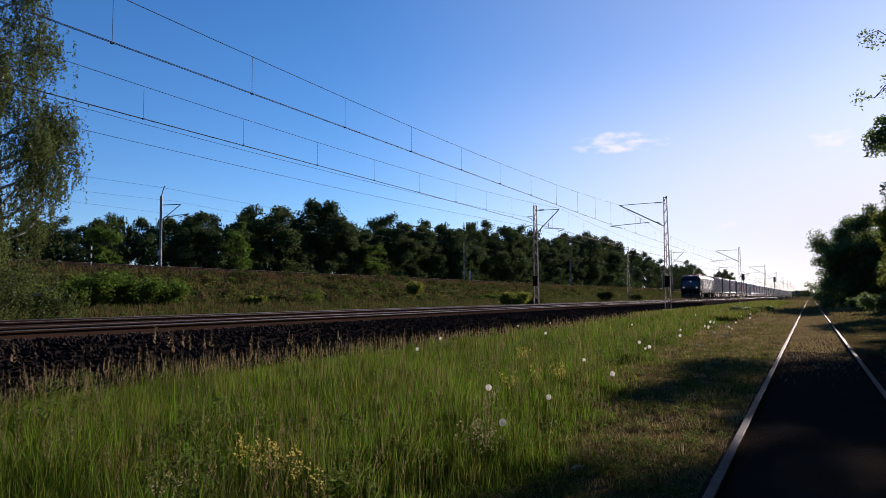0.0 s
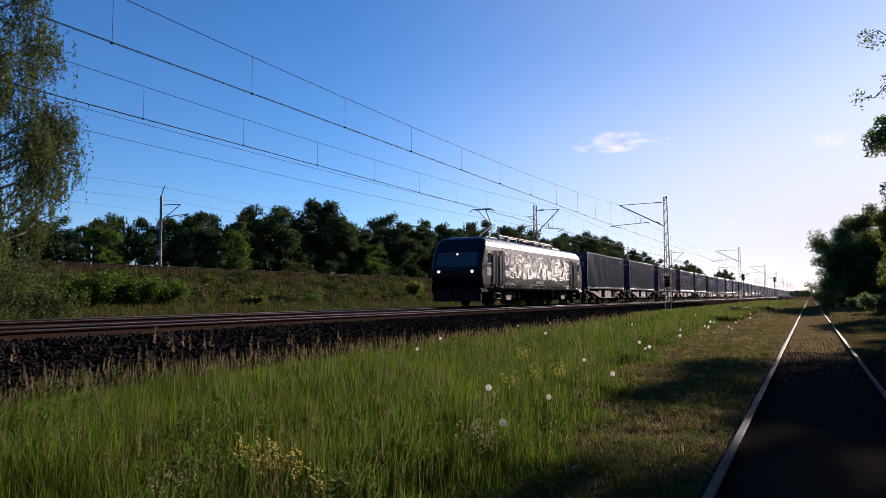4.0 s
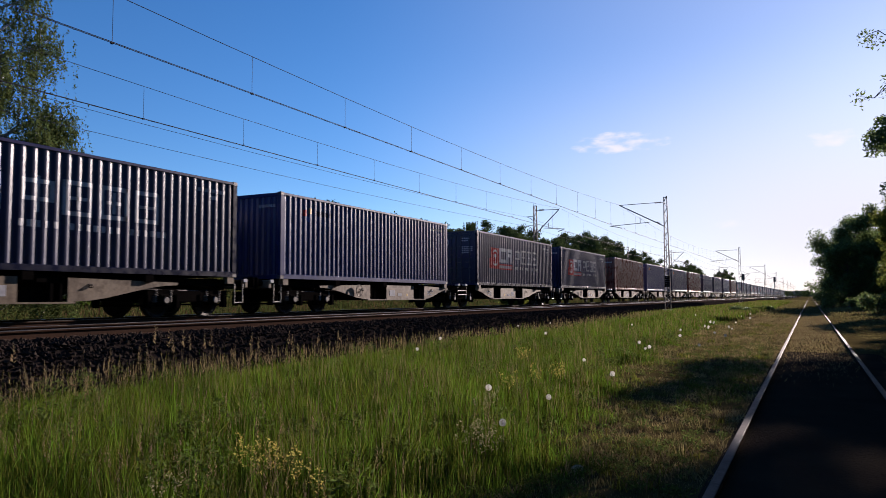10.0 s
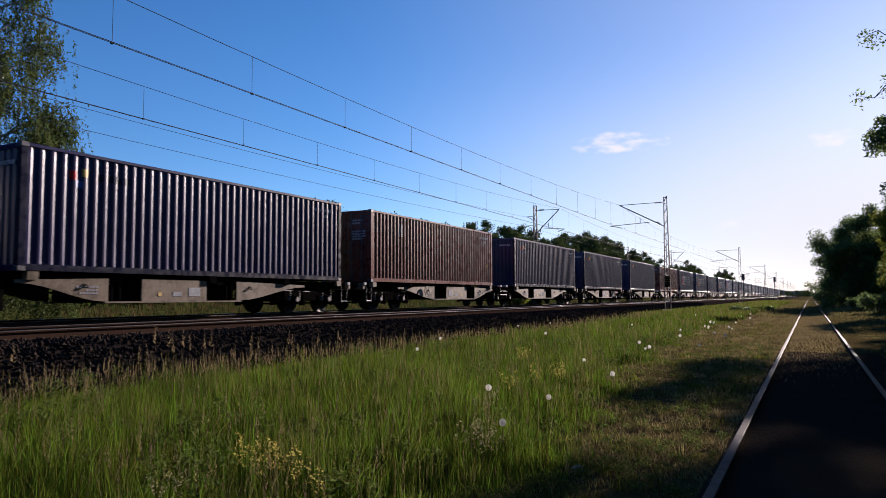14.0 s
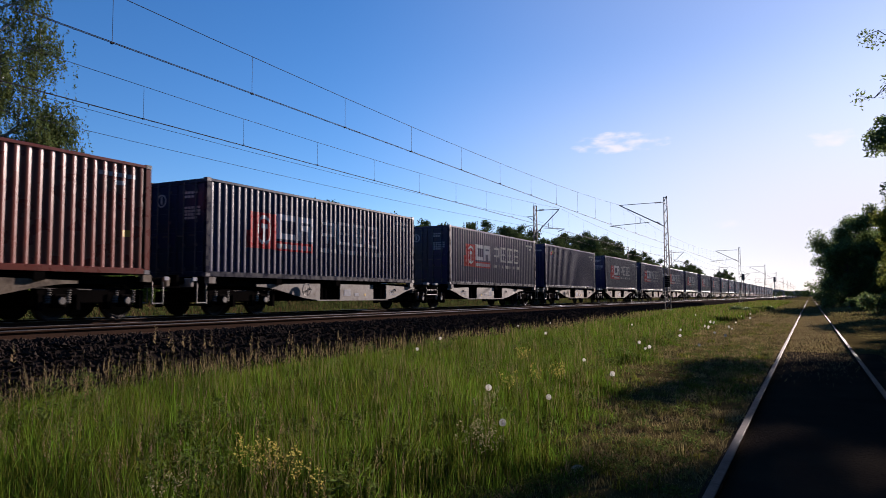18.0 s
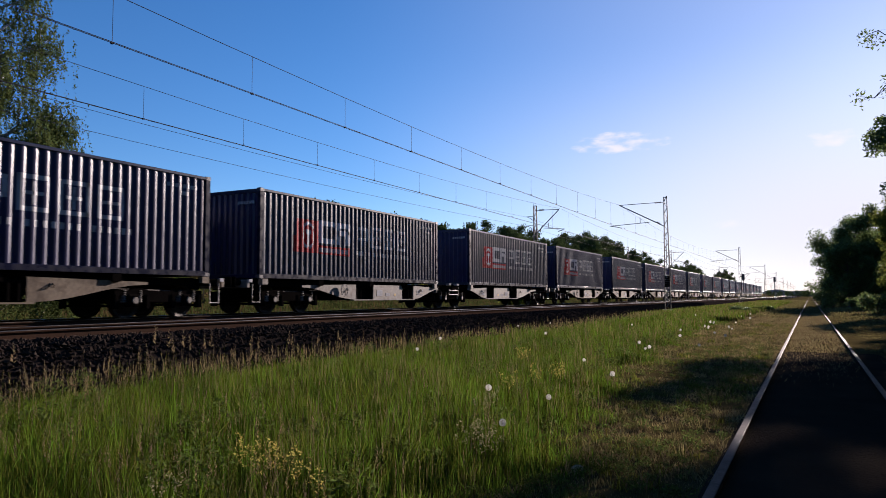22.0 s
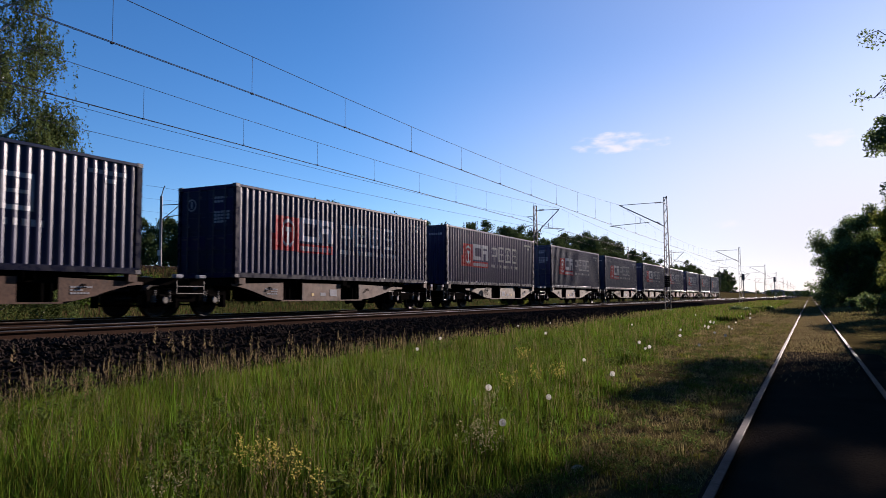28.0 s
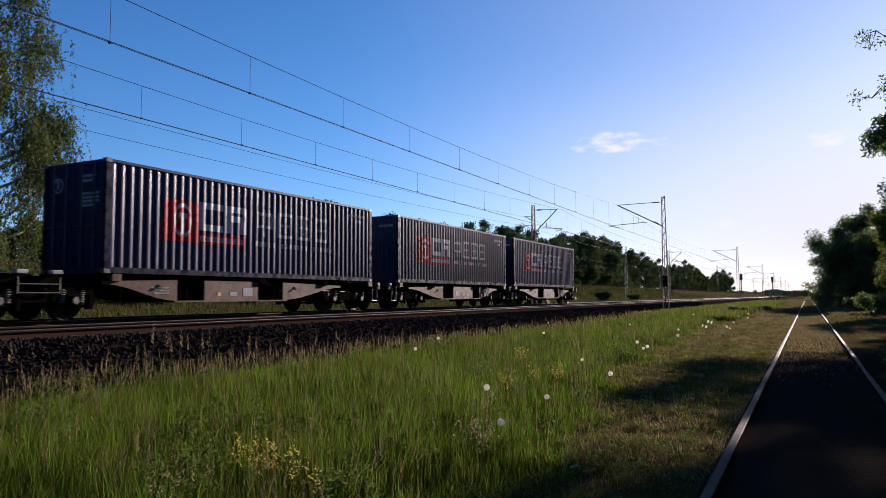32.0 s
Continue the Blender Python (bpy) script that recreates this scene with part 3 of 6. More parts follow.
def catenary(x, supports, contact, high, low, drop_from, drop_step, twin, label):
    line = tagged(new("overhead_line"), label, "overhead line")
    line.location = (x, 0, 0)

    def mess(y):
        for a, b in zip(supports, supports[1:]):
            if a <= y <= b:
                q = (y - (a + b) / 2) / ((b - a) / 2)
                return low + (high - low) * q * q
        return high
    pts = []
    for a, b in zip(supports, supports[1:]):
        pts += [a + (b - a) * k / 12 for k in range(12)]
    bm = bmesh.new()
    polytube(bm, [(0, a, mess(a)) for a in pts], 0.0085)
    part("messenger_wire", bm, M["wire"], line)
    for dx in ((-0.025, 0.025) if twin else (0,)):
        bm = bmesh.new()
        polytube(bm, [(dx + 0.16 * (-1) ** k, a, contact) for k, a in enumerate(supports)], 0.008)
        part("contact_wire", bm, M["wire"], line)
    y = drop_from
    while y < 180:
        bm = bmesh.new()
        tube(bm, (0, y, contact), (0, y, mess(y)), 0.005, seg=4, caps=False)
        box(bm, -0.03, 0.03, y - 0.02, y + 0.02, contact - 0.005, contact + 0.035)
        part("dropper", bm, M["wire"], line)
        y += drop_step
    return line


catenary(NEAR_X, SPANS, 6.53, 8.14, 7.42, 1.4, 4.03, True, "twin contact wire hung by droppers over the near main track")
catenary(TRAIN_X, SPANS, 6.53, 8.14, 7.42, 1.85, 4.04, True, "twin contact wire hung by droppers over the far main track")
catenary(FAR_X, [-95, -20, 56, 134, 208, 283, 358, 433, 508], 10.6, 12.1, 11.4, 200, 500, False, "thin overhead line along the embankment track")


def feeder(x, z, sag, supports, r, label):
    bm = bmesh.new()
    polytube(bm, [(x, a + (b - a) * k / 10, z - sag * (1 - ((k - 5) / 5) ** 2)) for a, b in zip(supports, supports[1:]) for k in range(10)], r)
    return tagged(part("feeder_wire", bm, M["wire"]), label, "overhead wire")


feeder(-19.25, 7.6, 0.45, [a - 0.5 for a in SPANS], 0.008, "thin feeder wire along the lattice masts")
feeder(-19.25, 6.9, 0.4, [a - 0.5 for a in SPANS], 0.008, "thin feeder wire along the lattice masts")
feeder(FAR_X - 1.7, 13.7, 0.4, [-95, -20, 56, 134, 208, 283, 358, 433, 508], 0.012, "thin feeder wire over the embankment masts")


def pole_mast(x, y, z, h, arm=3.0):
    m = tagged(new("catenary_mast"), "slim grey pole mast with a tubular arm on the embankment", "mast", group="pole masts of the embankment line")
    m.location = (x, y, z)
    bm = bmesh.new()
    tube(bm, (0, 0, -0.4), (0, 0, h), 0.17, 0.13, seg=10)
    part("pole", bm, M["galv"], m)
    part("arm", tubed(((0.1, 0, h - 2.7), (arm, 0, h - 1.1)), ((0.1, 0, h - 1.0), (arm, 0, h - 1.1)), ((0.9, 0, h - 2.35), (arm + 1.3, 0, h - 2.2)), ((arm - 0.3, 0, h - 2.5), (arm + 1.2, 0, h - 2.25)), r=0.045), M["steel"], m)
    part("bracket", tubed(((0, 0, h), (0.35, 0, h + 0.9)), ((0.35, 0, h + 0.9), (0.5, 0, h + 1.1)), r=0.05), M["steel"], m)
    bm = bmesh.new()
    insulator(bm, (0.35, 0, h - 2.55), (0.75, 0, h - 2.28), 0.08)
    part("insulator", bm, M["insul"], m)
    part("number_board", boxed(-0.2, 0.2, -0.2, -0.18, 1.9, 2.5), M["white"], m, "blank pale board")
    return m


for y in (56.0, 134.0, 208, 283, 358, 433):
    pole_mast(-63.6, y, 4.3, 8.5)

# lattice tower between the lines, and marker posts
tower = lattice_mast(-25.2, 113.0, -2.2, 0.35, 9.2, False)
tagged(tower, "tall lattice tower in the grass between the railway lines", "mast")


def marker_post(x, y, z, h, bands):
    m = tagged(new("marker_post"), "slim striped marker post beside the track", "post")
    m.location = (x, y, z)
    for k in range(bands):
        bm = bmesh.new()
        tube(bm, (0, 0, h * k / bands), (0, 0, h * (k + 1) / bands), 0.06, seg=8)
        part("band", bm, M["white"] if k % 2 else M["under"], m)
    return m


marker_post(-58.9, 44.0, 4.15, 2.6, 7)
board = tagged(new("track_sign"), "white upright signboard on a post at the embankment", "sign")
board.location = (-59.0, 127.0, 4.15)
part("post", tubed(((0, 0, -0.2), (0, 0, 2.0)), r=0.05), M["galv"], board)
part("panel", boxed(-0.2, 0.2, -0.04, -0.01, 0.6, 2.6, 0.01), M["white"], board)


def signal(x, y, z, h):
    s = tagged(new("railway_signal"), "colour light signal with a black head on a post", "railway signal")
    s.location = (x, y, z)
    part("post", tubed(((0, 0, -0.3), (0, 0, h)), r=0.08), M["galv"], s)
    part("head", boxed(-0.3, 0.3, -0.12, 0.12, h - 0.1, h + 1.5, 0.05), M["black"], s)
    for k in range(3):
        bm = bmesh.new()
        tube(bm, (0, -0.12, h + 0.2 + 0.45 * k), (0, -0.26, h + 0.2 + 0.45 * k), 0.11, 0.13, seg=10)
        part("hood", bm, M["black"], s)
    part("ladder", tubed(((0.1, 0.2, 0), (0.1, 0.2, h)), ((-0.1, 0.2, 0), (-0.1, 0.2, h)), r=0.02), M["steel"], s)
    return s


signal(-9.3, 236, 0.4, 5.2)
signal(-14.4, 190, 0.75, 4.6)
# ---- the train ----
LONG, WIDE, HIGH, DECK = 12.192, 2.438, 2.896, 1.13
HALF = WIDE / 2


def rib(y):
    """Depth of the corrugation of a container's side at y: a trapezoid whose bends are rounded."""
    def sharp(q):
        q %= 1.0
        return 0.0 if q < 0.3 else (q - 0.3) / 0.17 if q < 0.47 else 1.0 if q < 0.8 else 1 - (q - 0.8) / 0.17 if q < 0.97 else 0.0
    q = y / 0.278
    return 0.036 * sum(sharp(q + d) for d in (-0.07, -0.035, 0.0, 0.035, 0.07)) / 5


RIB_BREAKS = [0.17 + 0.278 * (k + q) for k in range(43) for q in (0.05, 0.22, 0.265, 0.31, 0.35, 0.385, 0.42, 0.465, 0.51, 0.55, 0.72, 0.765, 0.81, 0.85, 0.885, 0.92, 0.965, 1.01)]
RIB_BREAKS = [y for y in RIB_BREAKS if 0.17 < y < LONG - 0.17]


def side_x(y):
    return HALF - 0.014 - rib(y - 0.17)


def cladding(y0, y1, z0, z1, sign, lift=0.0, shear=0.0):
    """A strip of a corrugated side, on the wall or a hair proud of it."""
    ys_ = [y0] + [b for b in RIB_BREAKS if y0 < b < y1] + [y1]
    verts, faces = [], []
    for y in ys_:
        x = side_x(y) + lift
        verts += [(sign * x, y, z0), (sign * x, y + shear, z1)]
    for k in range(len(ys_) - 1):
        f = (2 * k, 2 * k + 2, 2 * k + 3, 2 * k + 1)
        faces.append(f if sign > 0 else f[::-1])
    return verts, faces


def cladding_set(strips, sign, lift):
    V, F = [], []
    for s in strips:
        v, f = cladding(*s[:4], sign, lift, s[4] if len(s) > 4 else 0.0)
        F += [tuple(i + len(V) for i in q) for q in f]
        V += v
    return V, F


def glyph_block(y, z, w, h, kind):
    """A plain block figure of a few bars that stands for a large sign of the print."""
    t = 0.19 if kind < 2 else 0.11
    ring = [(y, y + w, z + h - t, z + h), (y, y + w, z, z + t), (y, y + t, z + t, z + h - t)]
    if kind == 0:
        return ring
    if kind == 1:
        return [(y, y + w, z + h - t, z + h), (y, y + t, z, z + h - t), (y + w - t, y + w, z + h * 0.5, z + h - t), (y, y + w, z + h * 0.42, z + h * 0.42 + t), (y + w - t * 1.6, y + w, z, z + h * 0.42)]
    if kind == 2:
        return [(y, y + w, z + h * 0.78, z + h * 0.9), (y, y + w, z + h * 0.3, z + h * 0.42), (y, y + 0.1, z + h * 0.42, z + h * 0.78), (y + w - 0.1, y + w, z + h * 0.42, z + h * 0.78), (y + w / 2 - 0.05, y + w / 2 + 0.05, z, z + h)]
    return ring + [(y + w - 0.08, y + w, z, z + h), (y + 0.16, y + w - 0.16, z + h * 0.45, z + h * 0.55), (y + w / 2 - 0.04, y + w / 2 + 0.04, z + 0.15, z + h - 0.15)]


def container(paint, look_kind, doors_lead):
    """A forty-foot high-cube container; y = 0 is its leading end, z = 0 its base."""
    label, lines = {
        "navy_logo": ("dark navy corrugated shipping container with a red and white print", True),
        "navy": ("dark navy corrugated shipping container without a large print", False),
        "blue": ("clean blue corrugated shipping container", False),
        "brown": ("reddish brown corrugated shipping container", False)}[look_kind]
    c = tagged(new("shipping_container"), label, "container", group="containers of the train")
    P = M[paint]
    frame_paint = M["dustrail"] if paint == "navy" else P
    for sign in (1, -1):
        v, f = cladding(0.17, LONG - 0.17, 0.16, HIGH - 0.1, sign)
        raw("side_panel", v, f, P, c, smooth=True)
        part("bottom_rail", boxed(min(sign * (HALF - 0.06), sign * HALF), max(sign * (HALF - 0.06), sign * HALF), 0.17, LONG - 0.17, 0.01, 0.16, 0.008), frame_paint, c)
        part("top_rail", boxed(min(sign * (HALF - 0.06), sign * HALF), max(sign * (HALF - 0.06), sign * HALF), 0.17, LONG - 0.17, HIGH - 0.1, HIGH - 0.02, 0.008), P, c)
        for y in (0.0, LONG - 0.17):
            part("corner_post", boxed(min(sign * (HALF - 0.12), sign * HALF), max(sign * (HALF - 0.12), sign * HALF), y, y + 0.17, 0.118, HIGH - 0.118, 0.01), frame_paint, c)
            for z in (0.0, HIGH - 0.118):
                part("corner_casting", boxed(min(sign * (HALF - 0.16), sign * (HALF + 0.004)), max(sign * (HALF - 0.16), sign * (HALF + 0.004)), y - 0.004, y + 0.178, z, z + 0.118, 0.01), M["cast"], c)
    # roof with shallow cross ribs, and a floor
    ys_ = [0.1 + (LONG - 0.2) * k / 84 for k in range(85)]
    verts = [(x, y, HIGH - 0.035 - (0.02 if k % 4 < 2 else 0)) for k, y in enumerate(ys_) for x in (-HALF + 0.05, HALF - 0.05)]
    raw("roof", verts, [(2 * k, 2 * k + 1, 2 * k + 3, 2 * k + 2) for k in range(84)], P, c)
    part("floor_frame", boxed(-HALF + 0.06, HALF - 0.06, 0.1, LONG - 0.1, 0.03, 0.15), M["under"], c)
    for end in (0, 1):
        y = 0.03 if end == 0 else LONG - 0.03
        o = 1 if end == 0 else -1
        part("end_sill", boxed(-HALF + 0.16, HALF - 0.16, min(y, y + o * 0.08), max(y, y + o * 0.08), 0.01, 0.15, 0.008), P, c)
        part("end_header", boxed(-HALF + 0.16, HALF - 0.16, min(y, y + o * 0.08), max(y, y + o * 0.08), HIGH - 0.14, HIGH - 0.02, 0.008), P, c)
        if (end == 0) == doors_lead:
            for sgn in (-1, 1):
                xs_ = sorted((sgn * 0.012, sgn * (HALF - 0.125)))
                bm = bmesh.new()
                box(bm, xs_[0], xs_[1], min(y + o * 0.02, y + o * 0.06), max(y + o * 0.02, y + o * 0.06), 0.16, HIGH - 0.15)
                door = part("door", bm, P, c)
                for z in (0.3, 0.88, 1.46, 2.04):
                    part("door_panel", boxed(xs_[0] + 0.06, xs_[1] - 0.06, min(y + o * 0.005, y + o * 0.03), max(y + o * 0.005, y + o * 0.03), z, z + 0.44, 0.008), P, door)
                for fx in (0.3, 0.78):
                    x = sgn * fx
                    bm = bmesh.new()
                    tube(bm, (x, y - o * 0.03, 0.08), (x, y - o * 0.03, HIGH - 0.08), 0.02, seg=6)
                    for z in (0.2, 0.9, 1.6, 2.5):
                        box(bm, x - 0.06, x + 0.06, y - 0.02, y + 0.02, z, z + 0.08)
                    box(bm, x - 0.25, x, y - o * 0.03 - 0.015, y - o * 0.03 + 0.015, 1.2, 1.25)
                    part("lock_rod", bm, M["cast"], door)
            bm = bmesh.new()
            for z, n_ in ((2.45, 4), (2.33, 3), (2.0, 5), (1.9, 5), (1.8, 5), (1.7, 4)):
                for k in range(n_):
                    box(bm, 0.32 + k * 0.13, 0.42 + k * 0.13, y - o * 0.012 - 0.003, y - o * 0.012 + 0.003, z, z + 0.07)
            tagged(part("stencil_print", bm, M["faded"], c), "rows of pale unreadable markings", kind="stuff")
            if lines:
                bm = bmesh.new()
                for k in range(20):
                    a0, a1 = k * math.tau / 20, (k + 1) * math.tau / 20
                    pts = [(-0.62 + r * math.cos(a), 2.3 + r * math.sin(a)) for a, r in ((a0, 0.2), (a1, 0.2), (a1, 0.15), (a0, 0.15))]
                    bm.faces.new([bm.verts.new((px, y - o * 0.03, pz)) for px, pz in pts])
                box(bm, -0.66, -0.58, y - o * 0.03 - 0.003, y - o * 0.03 + 0.003, 2.2, 2.42)
                part("end_emblem", bm, M["faded"], c, "pale ring emblem")
        else:
            verts, x0 = [], -HALF + 0.12
            n_ = 36
            for k in range(n_ + 1):
                x = x0 + (WIDE - 0.24) * k / n_
                yy = y + o * (0.02 + (0.04 if k % 4 in (1, 2) else 0.0))
                verts += [(x, yy, 0.15), (x, yy, HIGH - 0.14)]
            raw("end_wall", verts, [(2 * k, 2 * k + 2, 2 * k + 3, 2 * k + 1) for k in range(n_)], P, c)
            bm = bmesh.new()
            for k in range(6):
                box(bm, 0.25 + k * 0.12, 0.34 + k * 0.12, y - o * 0.002 - 0.003, y - o * 0.002 + 0.003, 2.4, 2.5)
            tagged(part("stencil_print", bm, M["faded"], c), "row of pale unreadable markings", kind="stuff")
    # prints on the side that the line of sight meets
    def printed(name, strips, m, note, lift=0.004):
        v, f = cladding_set(strips, 1, lift)
        ob = raw(name, v, f, m, c, smooth=True)
        tagged(ob, note, kind="stuff" if name in ("bar_marks", "line_print", "code_bars") else "")
    if lines:
        printed("red_print", [(1.85, 3.08, 0.95, 2.1), (1.7, 1.85, 0.95, 1.5), (3.1, 4.98, 0.93, 1.24)], M["red"], "red block with a bar")
        ring = []
        for k in range(14):
            a = math.pi * (k + 0.5) / 14
            ya, h1, h0 = 2.5 - 0.32 * math.cos(a), 0.48 * math.sin(a), 0.36 * math.sin(a)
            w_ = 0.32 * (math.cos(math.pi * k / 14) - math.cos(math.pi * (k + 1) / 14)) / 2
            if 2 < k < 11:
                ring += [(ya - w_, ya + w_, 1.55 + h0, 1.55 + h1), (ya - w_, ya + w_, 1.55 - h1, 1.55 - h0)] if k not in (6, 7) else [(ya - w_, ya + w_, 1.55 + h0, 1.55 + h1)]
            else:
                ring.append((ya - w_, ya + w_, 1.55 - h1, 1.55 + h1))
        ring += [(2.42, 2.58, 1.15, 1.75), (2.36, 2.64, 1.6, 1.75)]
        printed("ring_emblem", ring, M["white"], "white ring emblem", 0.008)
        printed("white_print", glyph_block(3.12, 1.32, 0.92, 0.82, 0) + glyph_block(4.16, 1.32, 0.9, 0.82, 1), M["white"], "two large white block figures")
        printed("bar_marks", [(3.15 + 0.26 * k, 3.33 + 0.26 * k, 1.0, 1.16) for k in range(7)], M["faded"], "row of small marks on the red bar", 0.008)
        strips = []
        for k in range(4):
            strips += glyph_block(5.5 + 1.0 * k, 1.34, 0.78, 0.84, 2 if k == 0 else 3)
        printed("pale_print", strips, M["faded"], "four pale block figures")
        printed("line_print", [(5.45 + 0.21 * k, 5.55 + 0.21 * k, 1.0, 1.16) for k in range(20) if k not in (5, 13)], M["faded"], "line of small pale marks")
    elif look_kind in ("navy", "blue"):
        printed("small_print", [(1.95 + 0.26 * q, 2.12 + 0.26 * q, 2.26, 2.44) for q in range(4)], M["dustrail"], "small faded print")
        printed("red_mark", [(1.2, 1.38, 2.2, 2.42)], M["red"], "small red mark")
        printed("yellow_mark", [(1.52, 1.68, 2.3, 2.5)], M["yellow"], "small yellow mark")
        printed("blue_mark", [(1.36, 1.54, 2.02, 2.2)], M["bluemark"], "small blue mark")
    else:
        printed("small_print", [(2.2 + 0.2 * k, 2.34 + 0.2 * k, 1.95, 2.5) for k in range(2)], M["faded"], "faded upright markings")
        printed("yellow_mark", [(LONG - 0.85, LONG - 0.62, 0.95, 1.12)], M["yellow"], "yellow tag")
    printed("code_bars", [(LONG - 1.55 + 0.14 * k, LONG - 1.45 + 0.14 * k, 2.45, 2.56) for k in range(8)] + [(LONG - 1.1, LONG - 0.8, 2.25, 2.36)], M["faded"], "row of small unreadable code marks")
    return c


# Bogies: axle boxes outside, coil springs, brake gear
def bogie(wagon, y0):
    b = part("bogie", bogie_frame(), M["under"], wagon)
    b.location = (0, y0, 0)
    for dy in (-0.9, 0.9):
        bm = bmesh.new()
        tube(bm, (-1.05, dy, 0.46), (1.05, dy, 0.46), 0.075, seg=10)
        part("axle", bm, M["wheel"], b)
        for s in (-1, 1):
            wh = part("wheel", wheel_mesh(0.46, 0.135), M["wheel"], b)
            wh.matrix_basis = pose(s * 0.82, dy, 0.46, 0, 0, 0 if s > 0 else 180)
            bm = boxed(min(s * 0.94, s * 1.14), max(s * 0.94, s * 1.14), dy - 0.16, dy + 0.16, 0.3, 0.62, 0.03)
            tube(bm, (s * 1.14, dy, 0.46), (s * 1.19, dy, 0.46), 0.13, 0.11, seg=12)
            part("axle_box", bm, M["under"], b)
            bm = bmesh.new()
            tube(bm, (s * 1.19, dy, 0.46), (s * 1.215, dy, 0.46), 0.095, 0.08, seg=12)
            part("axle_cap", bm, M["spring"], b, "worn bright axle cap")
            for q in (-0.25, 0.25):
                bm = bmesh.new()
                lathe(bm, [(0.055 + 0.03 * (k % 2), 0.4 + 0.028 * k) for k in range(13)], (s * 1.03, dy + q, 0))
                part("coil_spring", bm, M["spring"], b)
    return b


def bogie_frame():
    bm = bmesh.new()
    for s in (-1, 1):
        x0, x1 = sorted((s * 0.93, s * 1.09))
        slab([(-1.45, 0.6), (-1.45, 0.72), (-0.6, 0.78), (-0.35, 0.72), (0.35, 0.72), (0.6, 0.78), (1.45, 0.72), (1.45, 0.6), (0.55, 0.6), (0.32, 0.42), (-0.32, 0.42), (-0.55, 0.6)], x0, x1, bm)
        for dy in (-1.38, 1.38, -0.42, 0.42):
            box(bm, x0 - 0.02, x1 + 0.02, dy - 0.05, dy + 0.05, 0.25, 0.62)
    box(bm, -0.95, 0.95, -0.28, 0.28, 0.5, 0.8)
    for dy in (-1.42, 1.42):
        box(bm, -0.95, 0.95, dy - 0.05, dy + 0.05, 0.6, 0.7)
        tube(bm, (-0.9, dy * 0.98, 0.32), (0.9, dy * 0.98, 0.32), 0.03, seg=6)
    tube(bm, (0, 0, 0.8), (0, 0, 1.0), 0.3, seg=12)
    return bm


